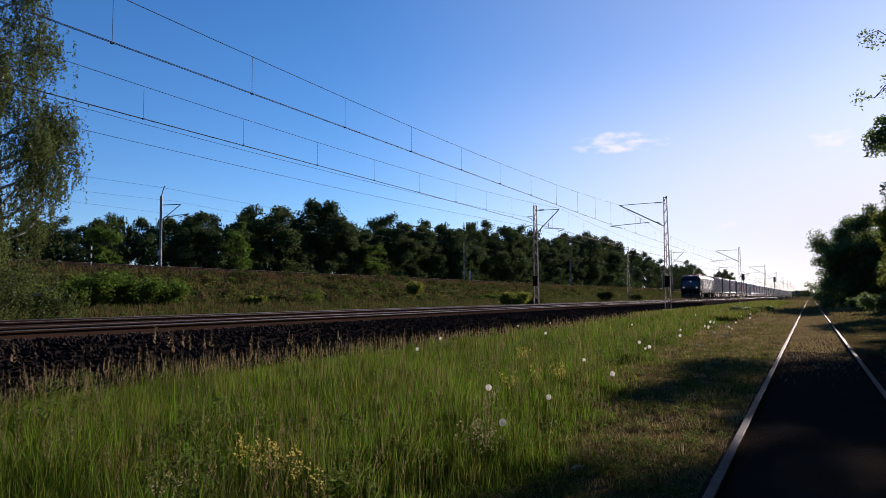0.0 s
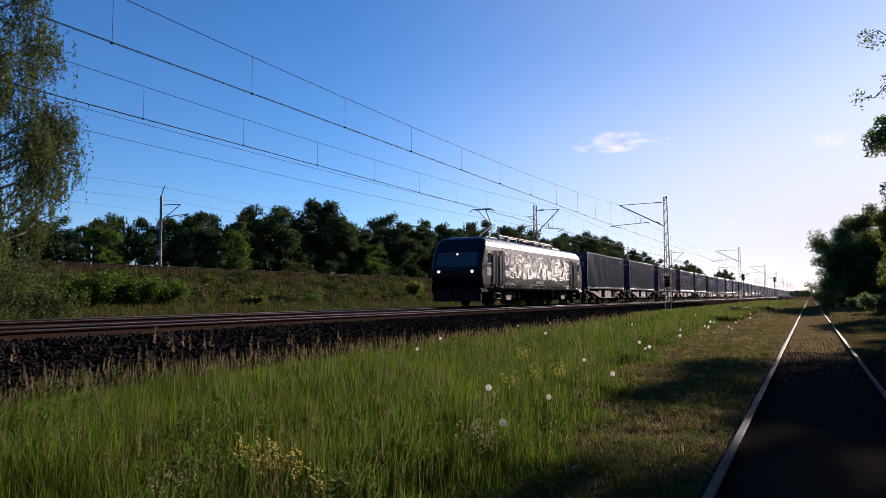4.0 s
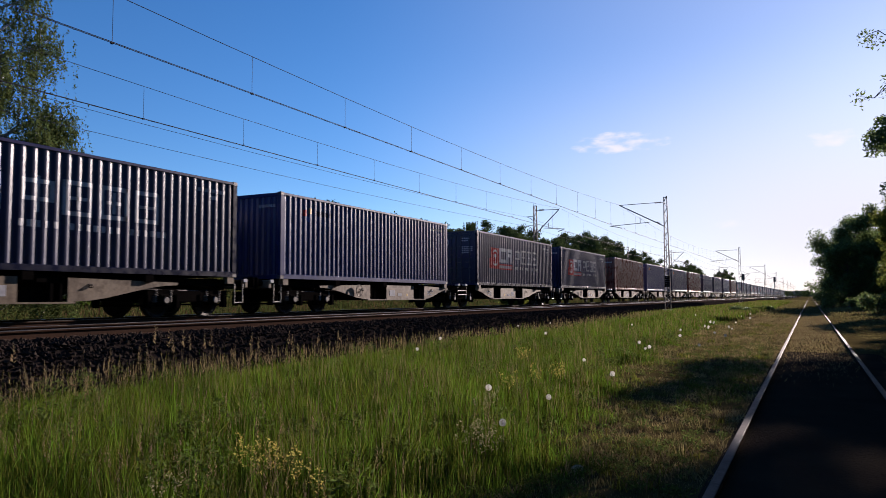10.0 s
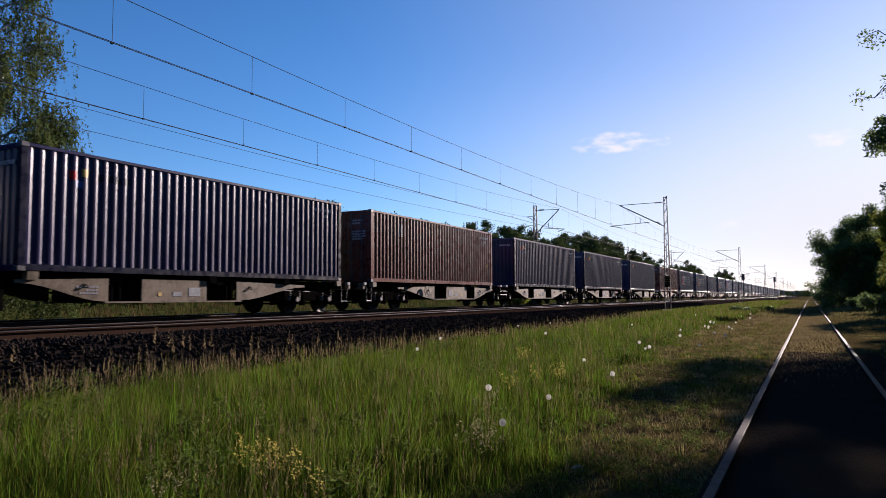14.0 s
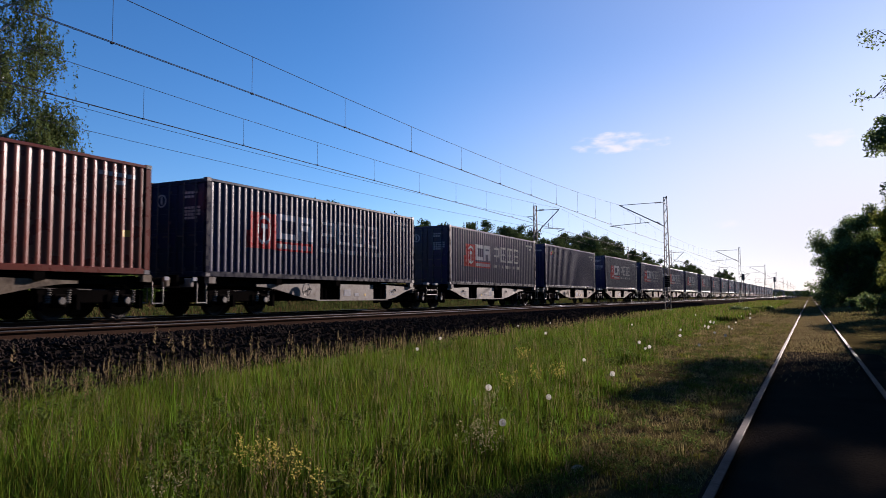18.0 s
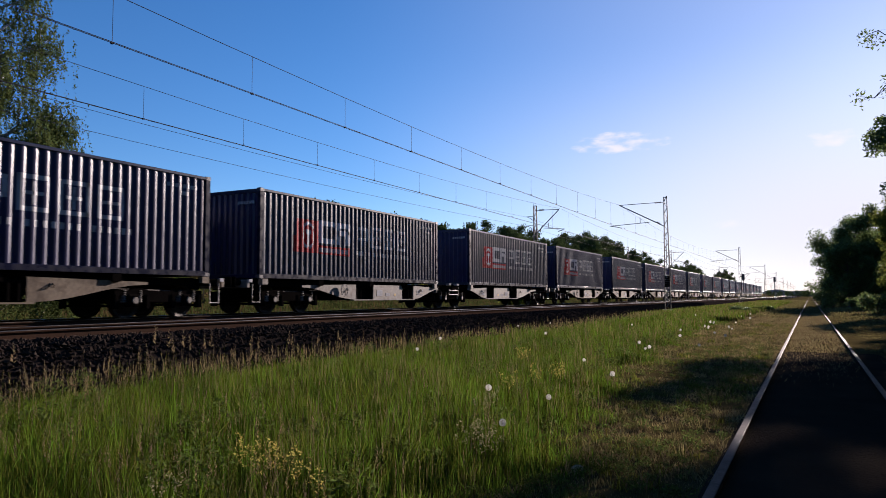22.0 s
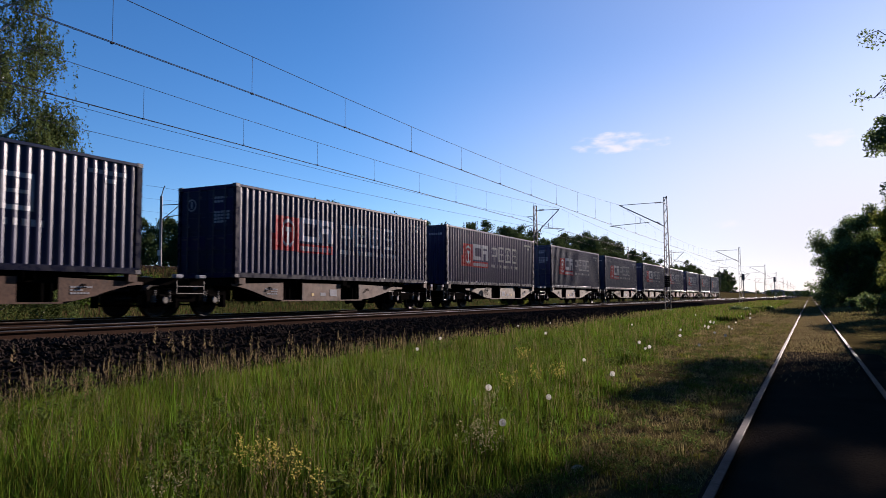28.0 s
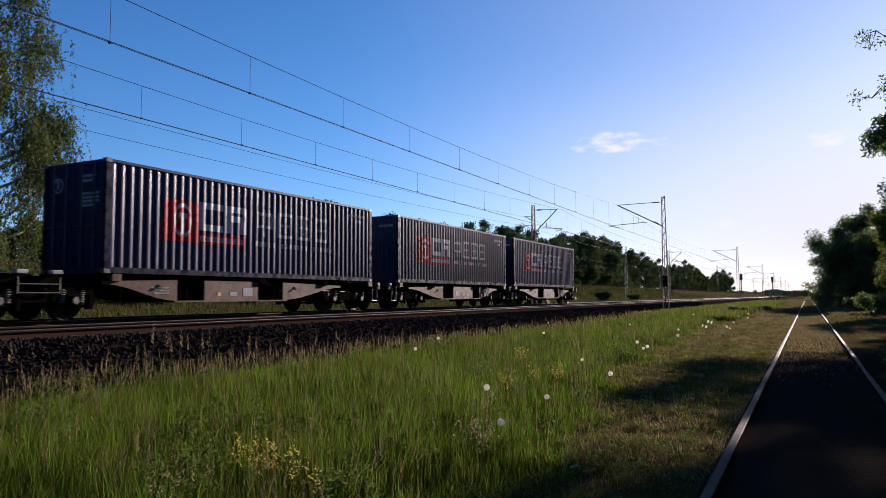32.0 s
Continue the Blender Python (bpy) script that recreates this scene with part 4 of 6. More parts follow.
def unit_frame(wagon, paint, origin, deep0, deep1, y0, y1, flip):
    """A spine and two fish-bellied side sills under one container; deep0 to deep1 is the deep middle."""
    def at(y):
        return origin + (LONG - y if flip else y)

    def plate(outline, x0, x1, name, m):
        o = [(at(y), z) for y, z in outline]
        return part(name, slab(o, x0, x1), m, wagon)
    T = DECK - 0.06
    for s in (-1, 1):
        a, b = sorted((s * 0.98, s * 1.04))
        # beams and inner plates get the shade's near-black, not the wagon paint
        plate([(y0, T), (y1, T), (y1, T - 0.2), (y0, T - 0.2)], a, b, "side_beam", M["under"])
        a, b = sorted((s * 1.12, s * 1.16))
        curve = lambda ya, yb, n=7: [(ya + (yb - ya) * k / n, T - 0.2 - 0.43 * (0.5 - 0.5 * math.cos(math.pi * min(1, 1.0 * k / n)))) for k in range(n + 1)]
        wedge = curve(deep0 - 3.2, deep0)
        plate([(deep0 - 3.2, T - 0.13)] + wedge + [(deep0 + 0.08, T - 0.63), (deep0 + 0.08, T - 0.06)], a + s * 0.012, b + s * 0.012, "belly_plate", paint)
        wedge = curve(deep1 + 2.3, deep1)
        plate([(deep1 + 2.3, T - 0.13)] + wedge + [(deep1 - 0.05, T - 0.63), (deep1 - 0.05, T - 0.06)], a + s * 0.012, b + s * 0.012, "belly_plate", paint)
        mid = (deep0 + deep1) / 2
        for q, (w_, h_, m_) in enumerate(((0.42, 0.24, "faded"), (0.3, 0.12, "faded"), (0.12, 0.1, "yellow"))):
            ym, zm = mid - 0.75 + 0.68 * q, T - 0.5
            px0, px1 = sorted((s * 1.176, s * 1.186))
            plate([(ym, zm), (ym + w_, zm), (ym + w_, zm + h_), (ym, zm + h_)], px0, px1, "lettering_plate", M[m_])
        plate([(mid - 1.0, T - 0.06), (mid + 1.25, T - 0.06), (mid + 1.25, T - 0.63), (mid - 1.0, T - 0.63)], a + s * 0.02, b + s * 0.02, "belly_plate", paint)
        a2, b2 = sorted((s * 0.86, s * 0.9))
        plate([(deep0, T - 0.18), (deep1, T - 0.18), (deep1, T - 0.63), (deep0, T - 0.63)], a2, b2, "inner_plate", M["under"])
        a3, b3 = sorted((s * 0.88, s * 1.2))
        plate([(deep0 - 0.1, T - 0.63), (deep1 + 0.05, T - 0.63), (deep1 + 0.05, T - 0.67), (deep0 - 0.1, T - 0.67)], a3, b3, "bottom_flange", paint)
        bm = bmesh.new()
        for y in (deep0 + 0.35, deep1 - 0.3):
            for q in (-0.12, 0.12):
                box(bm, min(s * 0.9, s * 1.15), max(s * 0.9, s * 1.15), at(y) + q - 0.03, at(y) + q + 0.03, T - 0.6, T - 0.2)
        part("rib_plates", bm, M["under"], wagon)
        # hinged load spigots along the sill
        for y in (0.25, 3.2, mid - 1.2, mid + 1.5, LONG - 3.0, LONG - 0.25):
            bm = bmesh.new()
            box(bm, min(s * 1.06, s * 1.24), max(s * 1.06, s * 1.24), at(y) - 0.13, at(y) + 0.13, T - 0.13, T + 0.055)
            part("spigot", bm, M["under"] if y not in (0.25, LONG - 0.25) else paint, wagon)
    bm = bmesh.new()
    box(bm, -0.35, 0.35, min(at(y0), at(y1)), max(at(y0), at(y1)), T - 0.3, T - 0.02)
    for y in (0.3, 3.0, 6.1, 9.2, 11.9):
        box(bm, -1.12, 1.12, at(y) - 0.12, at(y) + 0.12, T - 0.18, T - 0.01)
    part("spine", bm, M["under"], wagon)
    # brake pipe, rods, cylinder and air tank
    part("brake_pipe", tubed(((1.0, at(0.2), 0.7), (1.0, at(deep0 - 0.6), 0.78)), ((1.0, at(deep0 - 0.6), 0.78), (1.0, at(deep0 - 0.2), 0.42)), ((1.0, at(deep0 - 0.2), 0.42), (1.0, at(deep1 + 0.2), 0.42)), ((1.0, at(deep1 + 0.2), 0.42), (1.0, at(LONG - 0.6), 0.7)), r=0.022, seg=6), M["wheel"], wagon)
    part("brake_rod", tubed(((0.5, at(2.0), 0.5), (0.5, at(LONG - 2.0), 0.46)), r=0.03, seg=6), M["under"], wagon)
    bm = bmesh.new()
    for y in (deep0 - 0.5, deep1 + 0.6):
        for q in (-0.035, 0.035):
            tube(bm, (1.17, at(y + q), T - 0.2), (1.21, at(y + q * 1.5), T - 0.29), 0.01, seg=5)
        tube(bm, (1.21, at(y - 0.052), T - 0.29), (1.21, at(y + 0.052), T - 0.29), 0.01, seg=5)
    tagged(part("lashing_rings", bm, M["under"], wagon), "small steel lashing rings on the sill", kind="stuff")
    bm = bmesh.new()
    for row, n_ in ((0, 7), (1, 4), (2, 6)):
        for k in range(n_):
            y = deep1 + 0.25 + 0.085 * k
            box(bm, 1.173, 1.178, min(at(y), at(y + 0.06)), max(at(y), at(y + 0.06)), T - 0.3 - 0.075 * row, T - 0.255 - 0.075 * row)
    tagged(part("stencil_print", bm, M["faded"], wagon), "rows of pale unreadable stencil marks", kind="stuff")
    bm = bmesh.new()
    tube(bm, (0.1, at(deep0 + 1.2), 0.62), (0.1, at(deep0 + 2.6), 0.62), 0.2, seg=12)
    part("air_tank", bm, M["under"], wagon)


def hand_wheel(wagon, y, paint):
    bm = bmesh.new()
    for k in range(16):
        a0, a1 = k * math.tau / 16, (k + 1) * math.tau / 16
        tube(bm, (1.26, y + 0.22 * math.cos(a0), 0.78 + 0.22 * math.sin(a0)), (1.26, y + 0.22 * math.cos(a1), 0.78 + 0.22 * math.sin(a1)), 0.016, seg=5)
    for k in range(4):
        a0 = k * math.pi / 2 + 0.4
        tube(bm, (1.25, y, 0.78), (1.26, y + 0.22 * math.cos(a0), 0.78 + 0.22 * math.sin(a0)), 0.012, seg=5)
    part("hand_wheel", bm, paint, wagon, "round brake hand wheel")


def wagon_end(wagon, y, out, paint):
    """Head beam with buffers, hook, step and white handrail at y; out is -1 for the leading end."""
    part("head_beam", boxed(-1.2, 1.2, min(y, y + out * 0.14), max(y, y + out * 0.14), 0.82, 1.08, 0.02), paint, wagon)
    for x in (-0.875, 0.875):
        bm = bmesh.new()
        tube(bm, (x, y + out * 0.12, 1.0), (x, y + out * 0.5, 1.0), 0.1, seg=10)
        box(bm, x - 0.22, x + 0.22, min(y + out * 0.5, y + out * 0.545), max(y + out * 0.5, y + out * 0.545), 0.84, 1.16)
        part("buffer", bm, M["under"], wagon)
        s = 1 if x > 0 else -1
        part("step", tubed(((s * 1.2, y - out * 0.1, 0.35), (s * 1.2, y - out * 0.1, 0.95)), ((s * 1.2, y - out * 0.45, 0.35), (s * 1.2, y - out * 0.45, 0.95)), ((s * 1.2, y - out * 0.1, 0.38), (s * 1.2, y - out * 0.45, 0.38)), r=0.018), M["spring"], wagon, "worn tubular step")
        part("corner_mark", boxed(min(s * 1.2, s * 1.23), max(s * 1.2, s * 1.23), y - 0.07, y + 0.07, 1.0, 1.1), M["white"], wagon, "white corner plate")
    part("draw_hook", tubed(((0, y + out * 0.1, 0.98), (0, y + out * 0.55, 0.95)), r=0.05), M["under"], wagon)


def flat_wagon(paint, starts):
    """A container wagon whose containers begin at starts; two of them share the middle bogie."""
    first = starts[0]
    wagon = tagged(new("container_wagon"), {"rustwagon": "rust brown", "greywagon": "dirty beige grey", "palewagon": "pale grey"}[paint] + " container flat wagon with fish-bellied sills", "railway wagon", group="wagons of the train")
    P = M[paint]
    rel = [s - first for s in starts]
    if len(rel) == 2:
        gap = rel[1] - LONG
        unit_frame(wagon, P, 0.0, 5.4, 10.0, -0.4, LONG + gap / 2 - 0.1, False)
        unit_frame(wagon, P, rel[1], 5.4, 10.0, -0.4, LONG + gap / 2 - 0.1, True)
        for y in (1.7, LONG + gap / 2, rel[1] + LONG - 1.7):
            bogie(wagon, y)
        hand_wheel(wagon, 4.6, P)
        mid = LONG + gap / 2
        for s in (-1, 1):
            part("joint_step", tubed(((s * 1.16, mid - 0.5, 1.0), (s * 1.16, mid - 0.5, 0.62)), ((s * 1.16, mid + 0.5, 1.0), (s * 1.16, mid + 0.5, 0.62)), ((s * 1.16, mid - 0.5, 0.64), (s * 1.16, mid + 0.5, 0.64)), ((s * 1.16, mid - 0.5, 0.84), (s * 1.16, mid + 0.5, 0.84)), r=0.02, seg=6), M["wheel"], wagon, "worn tubular step at the joint")
            for q in (-0.42, 0.42):
                part("joint_plate", boxed(min(s * 1.02, s * 1.2), max(s * 1.02, s * 1.2), mid + q - 0.13, mid + q + 0.13, 1.07, 1.17, 0.015), M["faded"], wagon, "pale plate over the joint")
        part("joint_hose", tubed(*[((0.7, mid - 0.6 + 0.2 * k, 0.95 - 0.3 * math.sin(math.pi * k / 6)), (0.7, mid - 0.4 + 0.2 * k, 0.95 - 0.3 * math.sin(math.pi * (k + 1) / 6))) for k in range(6)], r=0.03, seg=6), M["under"], wagon)
        wagon_end(wagon, -0.4, -1, P)
        wagon_end(wagon, rel[1] + LONG + 0.4, 1, P)
    else:
        unit_frame(wagon, P, 0.0, 4.2, 8.6, -0.6, LONG + 0.6, False)
        for y in (1.2, LONG - 1.2):
            bogie(wagon, y)
        hand_wheel(wagon, 9.4, P)
        wagon_end(wagon, -0.6, -1, P)
        wagon_end(wagon, LONG + 0.6, 1, P)
    return wagon


# leading end of each container along the train at the start, metres up the line
STARTS = [138.71, 153.42, 168.14, 183.81, 198.07, 213.74, 227.96, 243.62, 257.85, 273.45, 287.63, 303.2, 317.42, 332.97, 347.72, 363.54, 379.04, 393.2, 408.9, 423.04, 438.7, 453.11, 468.68, 483.0, 498.71,
          512.92, 528.6, 542.83, 558.5, 572.67, 588.44, 602.58, 618.2, 632.41, 648.1, 662.4, 678.05, 692.2, 707.75, 722.0, 735.5]
LOOKS = "navy navy navy_logo navy_logo navy_logo navy_logo blue navy_logo navy_logo brown blue navy brown navy navy navy brown navy_logo navy_logo navy".split() + ["navy_logo"] * 21
SINGLES = {0, 1, 14, 39, 40}
PAINTS = {0: "rustwagon", 1: "rustwagon", 2: "rustwagon", 14: "rustwagon", 15: "greywagon", 17: "palewagon", 19: "greywagon", 21: "greywagon", 23: "palewagon", 25: "greywagon", 27: "greywagon", 29: "rustwagon",
          31: "rustwagon", 33: "greywagon", 35: "greywagon", 37: "rustwagon", 39: "rustwagon", 40: "rustwagon"}
KNOTS = [0, 6, 10, 14, 17, 19, 21, 23, 25, 28, 30, 32]
SPEEDS = [20.915, 20.945, 21.001, 21.001, 21.146, 21.674, 22.126, 22.395, 22.751, 23.121, 23.483, 23.917]


def run(t):
    """How far the train has come after t seconds."""
    g = np.linspace(0, t, 400)
    v = np.interp(g, KNOTS, SPEEDS)
    return float(((v[1:] + v[:-1]) / 2 * np.diff(g)).sum()) if t else 0.0


STEPS = [(float(t), run(t)) for t in range(33)]
ROLLING = []    # things of the train with their place at the start

DOORS_LEAD = {0, 3, 7, 12, 17, 18, 20, 22, 28, 30, 31, 32, 34, 38}
masters = {}
for k, (start, kind) in enumerate(zip(STARTS, LOOKS)):
    key = (kind, k in DOORS_LEAD)
    paint = kind.split("_")[0]
    if key in masters:
        c = copy_thing(masters[key], pose(TRAIN_X, start, RAIL_Z + DECK))
    else:
        c = masters[key] = container(paint, kind, k in DOORS_LEAD)
    ROLLING.append((c, start, DECK))
masters = {}
k = 0
while k < len(STARTS):
    group = [STARTS[k]] if k in SINGLES else STARTS[k:k + 2]
    key = (PAINTS.get(k, "greywagon"), len(group))
    if key in masters:
        wg = copy_thing(masters[key], pose(TRAIN_X, group[0], RAIL_Z))
    else:
        wg = masters[key] = flat_wagon(key[0], group)
    ROLLING.append((wg, group[0], 0.0))
    k += len(group)
# ---- the locomotive: y = 0 is its leading end, z = 0 the rail head ----
LOCO = 18.7


def locomotive():
    lo = tagged(new("electric_locomotive"), "dark anthracite electric locomotive with ribbed sides and raised pantograph", "locomotive")
    levels = [(0.9, 0.42, 1.4), (0.98, 0.3, 1.45), (1.2, 0.13, 1.485), (1.55, 0.02, 1.49), (1.9, 0.0, 1.49), (2.1, 0.04, 1.49), (2.6, 0.24, 1.49), (3.0, 0.42, 1.49), (3.25, 0.55, 1.47), (3.45, 0.68, 1.42), (3.62, 0.84, 1.3), (3.72, 1.02, 1.13), (3.78, 1.25, 0.9)]
    bm = bmesh.new()
    rings = []
    for z, y, w_ in levels:
        c, loop = 0.15, []
        for cx, cy, a0 in ((w_ - c, y + c * 1.3, -90), (w_ - c, LOCO - y - c * 1.3, 0), (-w_ + c, LOCO - y - c * 1.3, 90), (-w_ + c, y + c * 1.3, 180)):
            for k in range(5):
                a = radians(a0 + 22.5 * k)
                loop.append((cx + c * math.cos(a), cy + c * 1.3 * math.sin(a)))
        rings.append([bm.verts.new((a, b, z)) for a, b in loop])
    n_ = len(rings[0])
    for A, B in zip(rings, rings[1:]):
        for k in range(n_):
            f = bm.faces.new((A[k], A[(k + 1) % n_], B[(k + 1) % n_], B[k]))
            f.material_index = 1 if k in (19, 0, 9, 10, 18, 8) and A[0].co.z < 3.5 else 0
    bm.faces.new(rings[-1])
    bm.faces.new(rings[0][::-1])
    bmesh.ops.recalc_face_normals(bm, faces=bm.faces[:])
    part("body", bm, [M["loco"], M["locodark"]], lo)
    for s in (-1, 1):
        for k in range(14):
            z = 1.6 + 0.102 * k
            part("side_rib", swept([(s * 1.486, z), (s * 1.507, z + 0.006), (s * 1.507, z + 0.018), (s * 1.486, z + 0.03)], 3.3, LOCO - 3.3), M["loco"], lo)
            for q in (3.24, LOCO - 3.3):
                part("rib_end", boxed(min(s * 1.48, s * 1.518), max(s * 1.48, s * 1.518), q, q + 0.06, z - 0.004, z + 0.034, 0.006), M["galv"], lo, "pale rib end cap")
        part("roof_seam", boxed(min(s * 1.44, s * 1.476), max(s * 1.44, s * 1.476), 2.9, LOCO - 2.9, 3.19, 3.23), M["loco"], lo)
        for k in range(11):
            part("lifting_lug", boxed(min(s * 1.43, s * 1.475), max(s * 1.43, s * 1.475), 3.6 + 1.15 * k, 3.68 + 1.15 * k, 3.26, 3.32), M["locodark"], lo)
        for yy, o in ((0, 1), (LOCO, -1)):
            at = lambda q: yy + o * q
            bx = lambda x0, x1, q0, q1, z0, z1, b=0.0: boxed(min(s * x0, s * x1), max(s * x0, s * x1), min(at(q0), at(q1)), max(at(q0), at(q1)), z0, z1, b)
            part("cab_window", bx(1.47, 1.5, 0.9, 1.42, 2.33, 2.88, 0.012), M["glass"], lo)
            part("window_frame", bx(1.46, 1.497, 0.85, 1.47, 2.27, 2.94, 0.015), M["roofgear"], lo, "pale rounded window frame")
            door = part("cab_door", bx(1.46, 1.496, 1.95, 2.6, 1.05, 2.98, 0.008), M["locodark"], lo, "dark recessed cab door")
            part("door_handle", bx(1.49, 1.52, 2.02, 2.14, 1.85, 1.9), M["galv"], door)
            part("rain_strip", bx(1.48, 1.515, 1.85, 2.8, 3.0, 3.04), M["loco"], lo)
            part("side_mirror", bx(1.49, 1.56, 2.75, 2.95, 2.98, 3.08, 0.02), M["locodark"], lo)
            for q in (1.9, 2.78):
                part("handrail", tubed(((s * 1.56, at(q), 1.2), (s * 1.56, at(q), 2.9)), ((s * 1.49, at(q), 1.22), (s * 1.57, at(q), 1.22)), ((s * 1.49, at(q), 2.88), (s * 1.57, at(q), 2.88)), r=0.028), M["galv"], lo)
            plate = part("maker_plate", bx(1.49, 1.5, 0.78, 1.34, 1.66, 2.08), M["white"], lo, "white plate with grey bars")
            for k in range(3):
                part("plate_bar", bx(1.499, 1.506, 0.86 + 0.15 * k, 0.97 + 0.15 * k, 1.76, 1.98), M["faded"], plate)
            bm = bmesh.new()
            for row, (q0, n_, w_) in enumerate(((3.3, 9, 0.13), (3.5, 6, 0.16), (4.7, 5, 0.1), (5.4, 8, 0.1))):
                for k in range(n_):
                    q = q0 + k * (w_ + 0.04)
                    box(bm, min(s * 1.487, s * 1.496), max(s * 1.487, s * 1.496), min(at(q), at(q + w_)), max(at(q), at(q + w_)), 1.2 + 0.075 * row, 1.245 + 0.075 * row)
            tagged(part("stencil_print", bm, M["dustprint"], lo), "rows of small grey stencil marks", kind="stuff")
            for z in (0.4, 0.7):
                part("step", bx(1.3, 1.52, 2.0, 2.6, z, z + 0.04), M["galv"], lo)
            part("buffer_beam_side", bx(1.2, 1.46, 0.05, 1.1, 0.72, 0.98, 0.06), M["loco"], lo)
        for k in range(5):
            part("number_bar", boxed(min(s * 1.49, s * 1.497), max(s * 1.49, s * 1.497), 8.4 + 0.3 * k, 8.64 + 0.3 * k, 1.34, 1.48), M["faded"], lo, "pale unreadable number bar")
        for k in range(9):
            part("data_bar", boxed(min(s * 1.49, s * 1.497), max(s * 1.49, s * 1.497), 7.4 + 0.3 * k, 7.6 + 0.3 * k, 1.2, 1.24), M["faded"], lo)
    part("sill", boxed(-1.47, 1.47, 0.9, LOCO - 0.9, 0.86, 1.0, 0.02), M["under"], lo)
    part("transformer", boxed(-1.2, 1.2, 6.9, LOCO - 6.9, 0.3, 0.9, 0.05), M["under"], lo)
    for yy, o in ((0, 1), (LOCO, -1)):
        at = lambda q: yy + o * q
        # windscreen follows the slope of the front
        z0, z1 = 2.12, 2.9
        slope = lambda z: 0.04 + 0.38 * (z - 2.1) / 0.9
        bm = bmesh.new()
        for dz in (0.0, 0.012):
            pts = [(-1.22, z0), (1.22, z0), (1.16, z1), (-1.16, z1)]
            bm.faces.new([bm.verts.new((x, at(slope(z) - 0.008 - dz), z)) for x, z in pts])
        part("windscreen", bm, M["glass"], lo)
        for x in (-0.98, 0.98, 0.0):
            z = 1.86 if x else 2.8
            bm = bmesh.new()
            y_ = 0.03 if x else 0.32
            tube(bm, (x, at(y_ - 0.02), z), (x, at(y_ + 0.08), z), 0.14 if x else 0.09, seg=16)
            hl = part("headlight", bm, M["locodark"], lo)
            bm = bmesh.new()
            tube(bm, (x, at(y_ - 0.03), z), (x, at(y_ - 0.015), z), 0.075 if x else 0.055, seg=14)
            part("lens", bm, M["lamp"] if o > 0 else M["glass"], hl, "lit round lens" if o > 0 else "")
        for x in (-0.875, 0.875):
            bm = bmesh.new()
            tube(bm, (x, at(0.1), 1.05), (x, at(-0.42), 1.05), 0.12, seg=12)
            box(bm, x - 0.28, x + 0.28, min(at(-0.42), at(-0.47)), max(at(-0.42), at(-0.47)), 0.88, 1.22)
            part("buffer", bm, M["under"], lo)
        part("front_apron", boxed(-1.4, 1.4, min(at(0.1), at(0.35)), max(at(0.1), at(0.35)), 0.28, 1.0, 0.05), M["locodark"], lo)
        part("coupling", tubed(((0, at(0), 1.0), (0, at(-0.5), 0.95)), ((0, at(-0.3), 0.95), (0, at(-0.3), 0.5)), r=0.05), M["under"], lo)
    for yb in (4.3, LOCO - 4.3):
        b = part("bogie", boxed(-1.12, 1.12, yb - 2.1, yb + 2.1, 0.45, 0.85, 0.05), M["under"], lo)
        for dy in (-1.45, 1.45):
            for s in (-1, 1):
                wh = part("wheel", wheel_mesh(0.625, 0.14), M["wheel"], b)
                wh.matrix_basis = pose(s * 0.83, yb + dy, 0.625, 0, 0, 0 if s > 0 else 180)
                bm = boxed(min(s * 1.05, s * 1.3), max(s * 1.05, s * 1.3), yb + dy - 0.22, yb + dy + 0.22, 0.38, 0.85, 0.04)
                tube(bm, (s * 1.3, yb + dy, 0.62), (s * 1.36, yb + dy, 0.62), 0.17, 0.14, seg=12)
                part("axle_box", bm, M["under"], b)
                bm = bmesh.new()
                for q in (-0.42, 0.42):
                    tube(bm, (s * 1.18, yb + dy + q, 0.45), (s * 1.18, yb + dy + q, 0.95), 0.1, seg=10)
                part("coil_spring", bm, M["spring"], b)
        for s in (-1, 1):
            bm = slab([(yb - 0.5, 0.85), (yb + 0.5, 0.85), (yb + 0.35, 0.35), (yb - 0.35, 0.35)], *sorted((s * 1.2, s * 1.3)))
            part("bogie_bracket", bm, M["greywagon"], b, "dusty pale bracket")
            part("sand_pipe", tubed(((s * 1.1, yb - 2.2, 0.8), (s * 1.0, yb - 2.25, 0.15)), r=0.03), M["under"], b)
    # roof gear
    for k, y in enumerate((4.6, 5.3, 6.2, 7.3, 8.6, 9.4, 10.6, 11.3, 12.6, 13.8)):
        bm = bmesh.new()
        x = 0.75 if k % 2 else 0.5
        insulator(bm, (x, y, 3.72), (x, y, 4.08), 0.1)
        part("roof_insulator", bm, M["roofgear"], lo)
    part("roof_bus_bar", tubed(((0.6, 4.6, 4.1), (0.62, 14.2, 4.1)), ((0.4, 6.2, 4.05), (0.4, 14.2, 4.05)), r=0.03), M["roofgear"], lo)
    for y0, y1, h, x0, x1 in ((5.7, 6.0, 3.98, 0.4, 0.7), (8.0, 9.3, 3.9, -0.5, 0.5), (11.95, 12.25, 3.98, 0.4, 0.7), (13.2, 13.9, 3.92, -0.6, 0.6)):
        part("roof_box", boxed(x0, x1, y0, y1, 3.72, h, 0.05), M["roofgear"], lo)
    for y in (7.3, 9.9, 10.9):
        bm = bmesh.new()
        lathe(bm, [(0.0, 0.0), (0.17, 0.0), (0.17, 0.08), (0.27, 0.1), (0.28, 0.24), (0.2, 0.28), (0.0, 0.29)], (0.35, y, 3.76), 14)
        part("roof_drum", bm, M["roofgear"], lo)
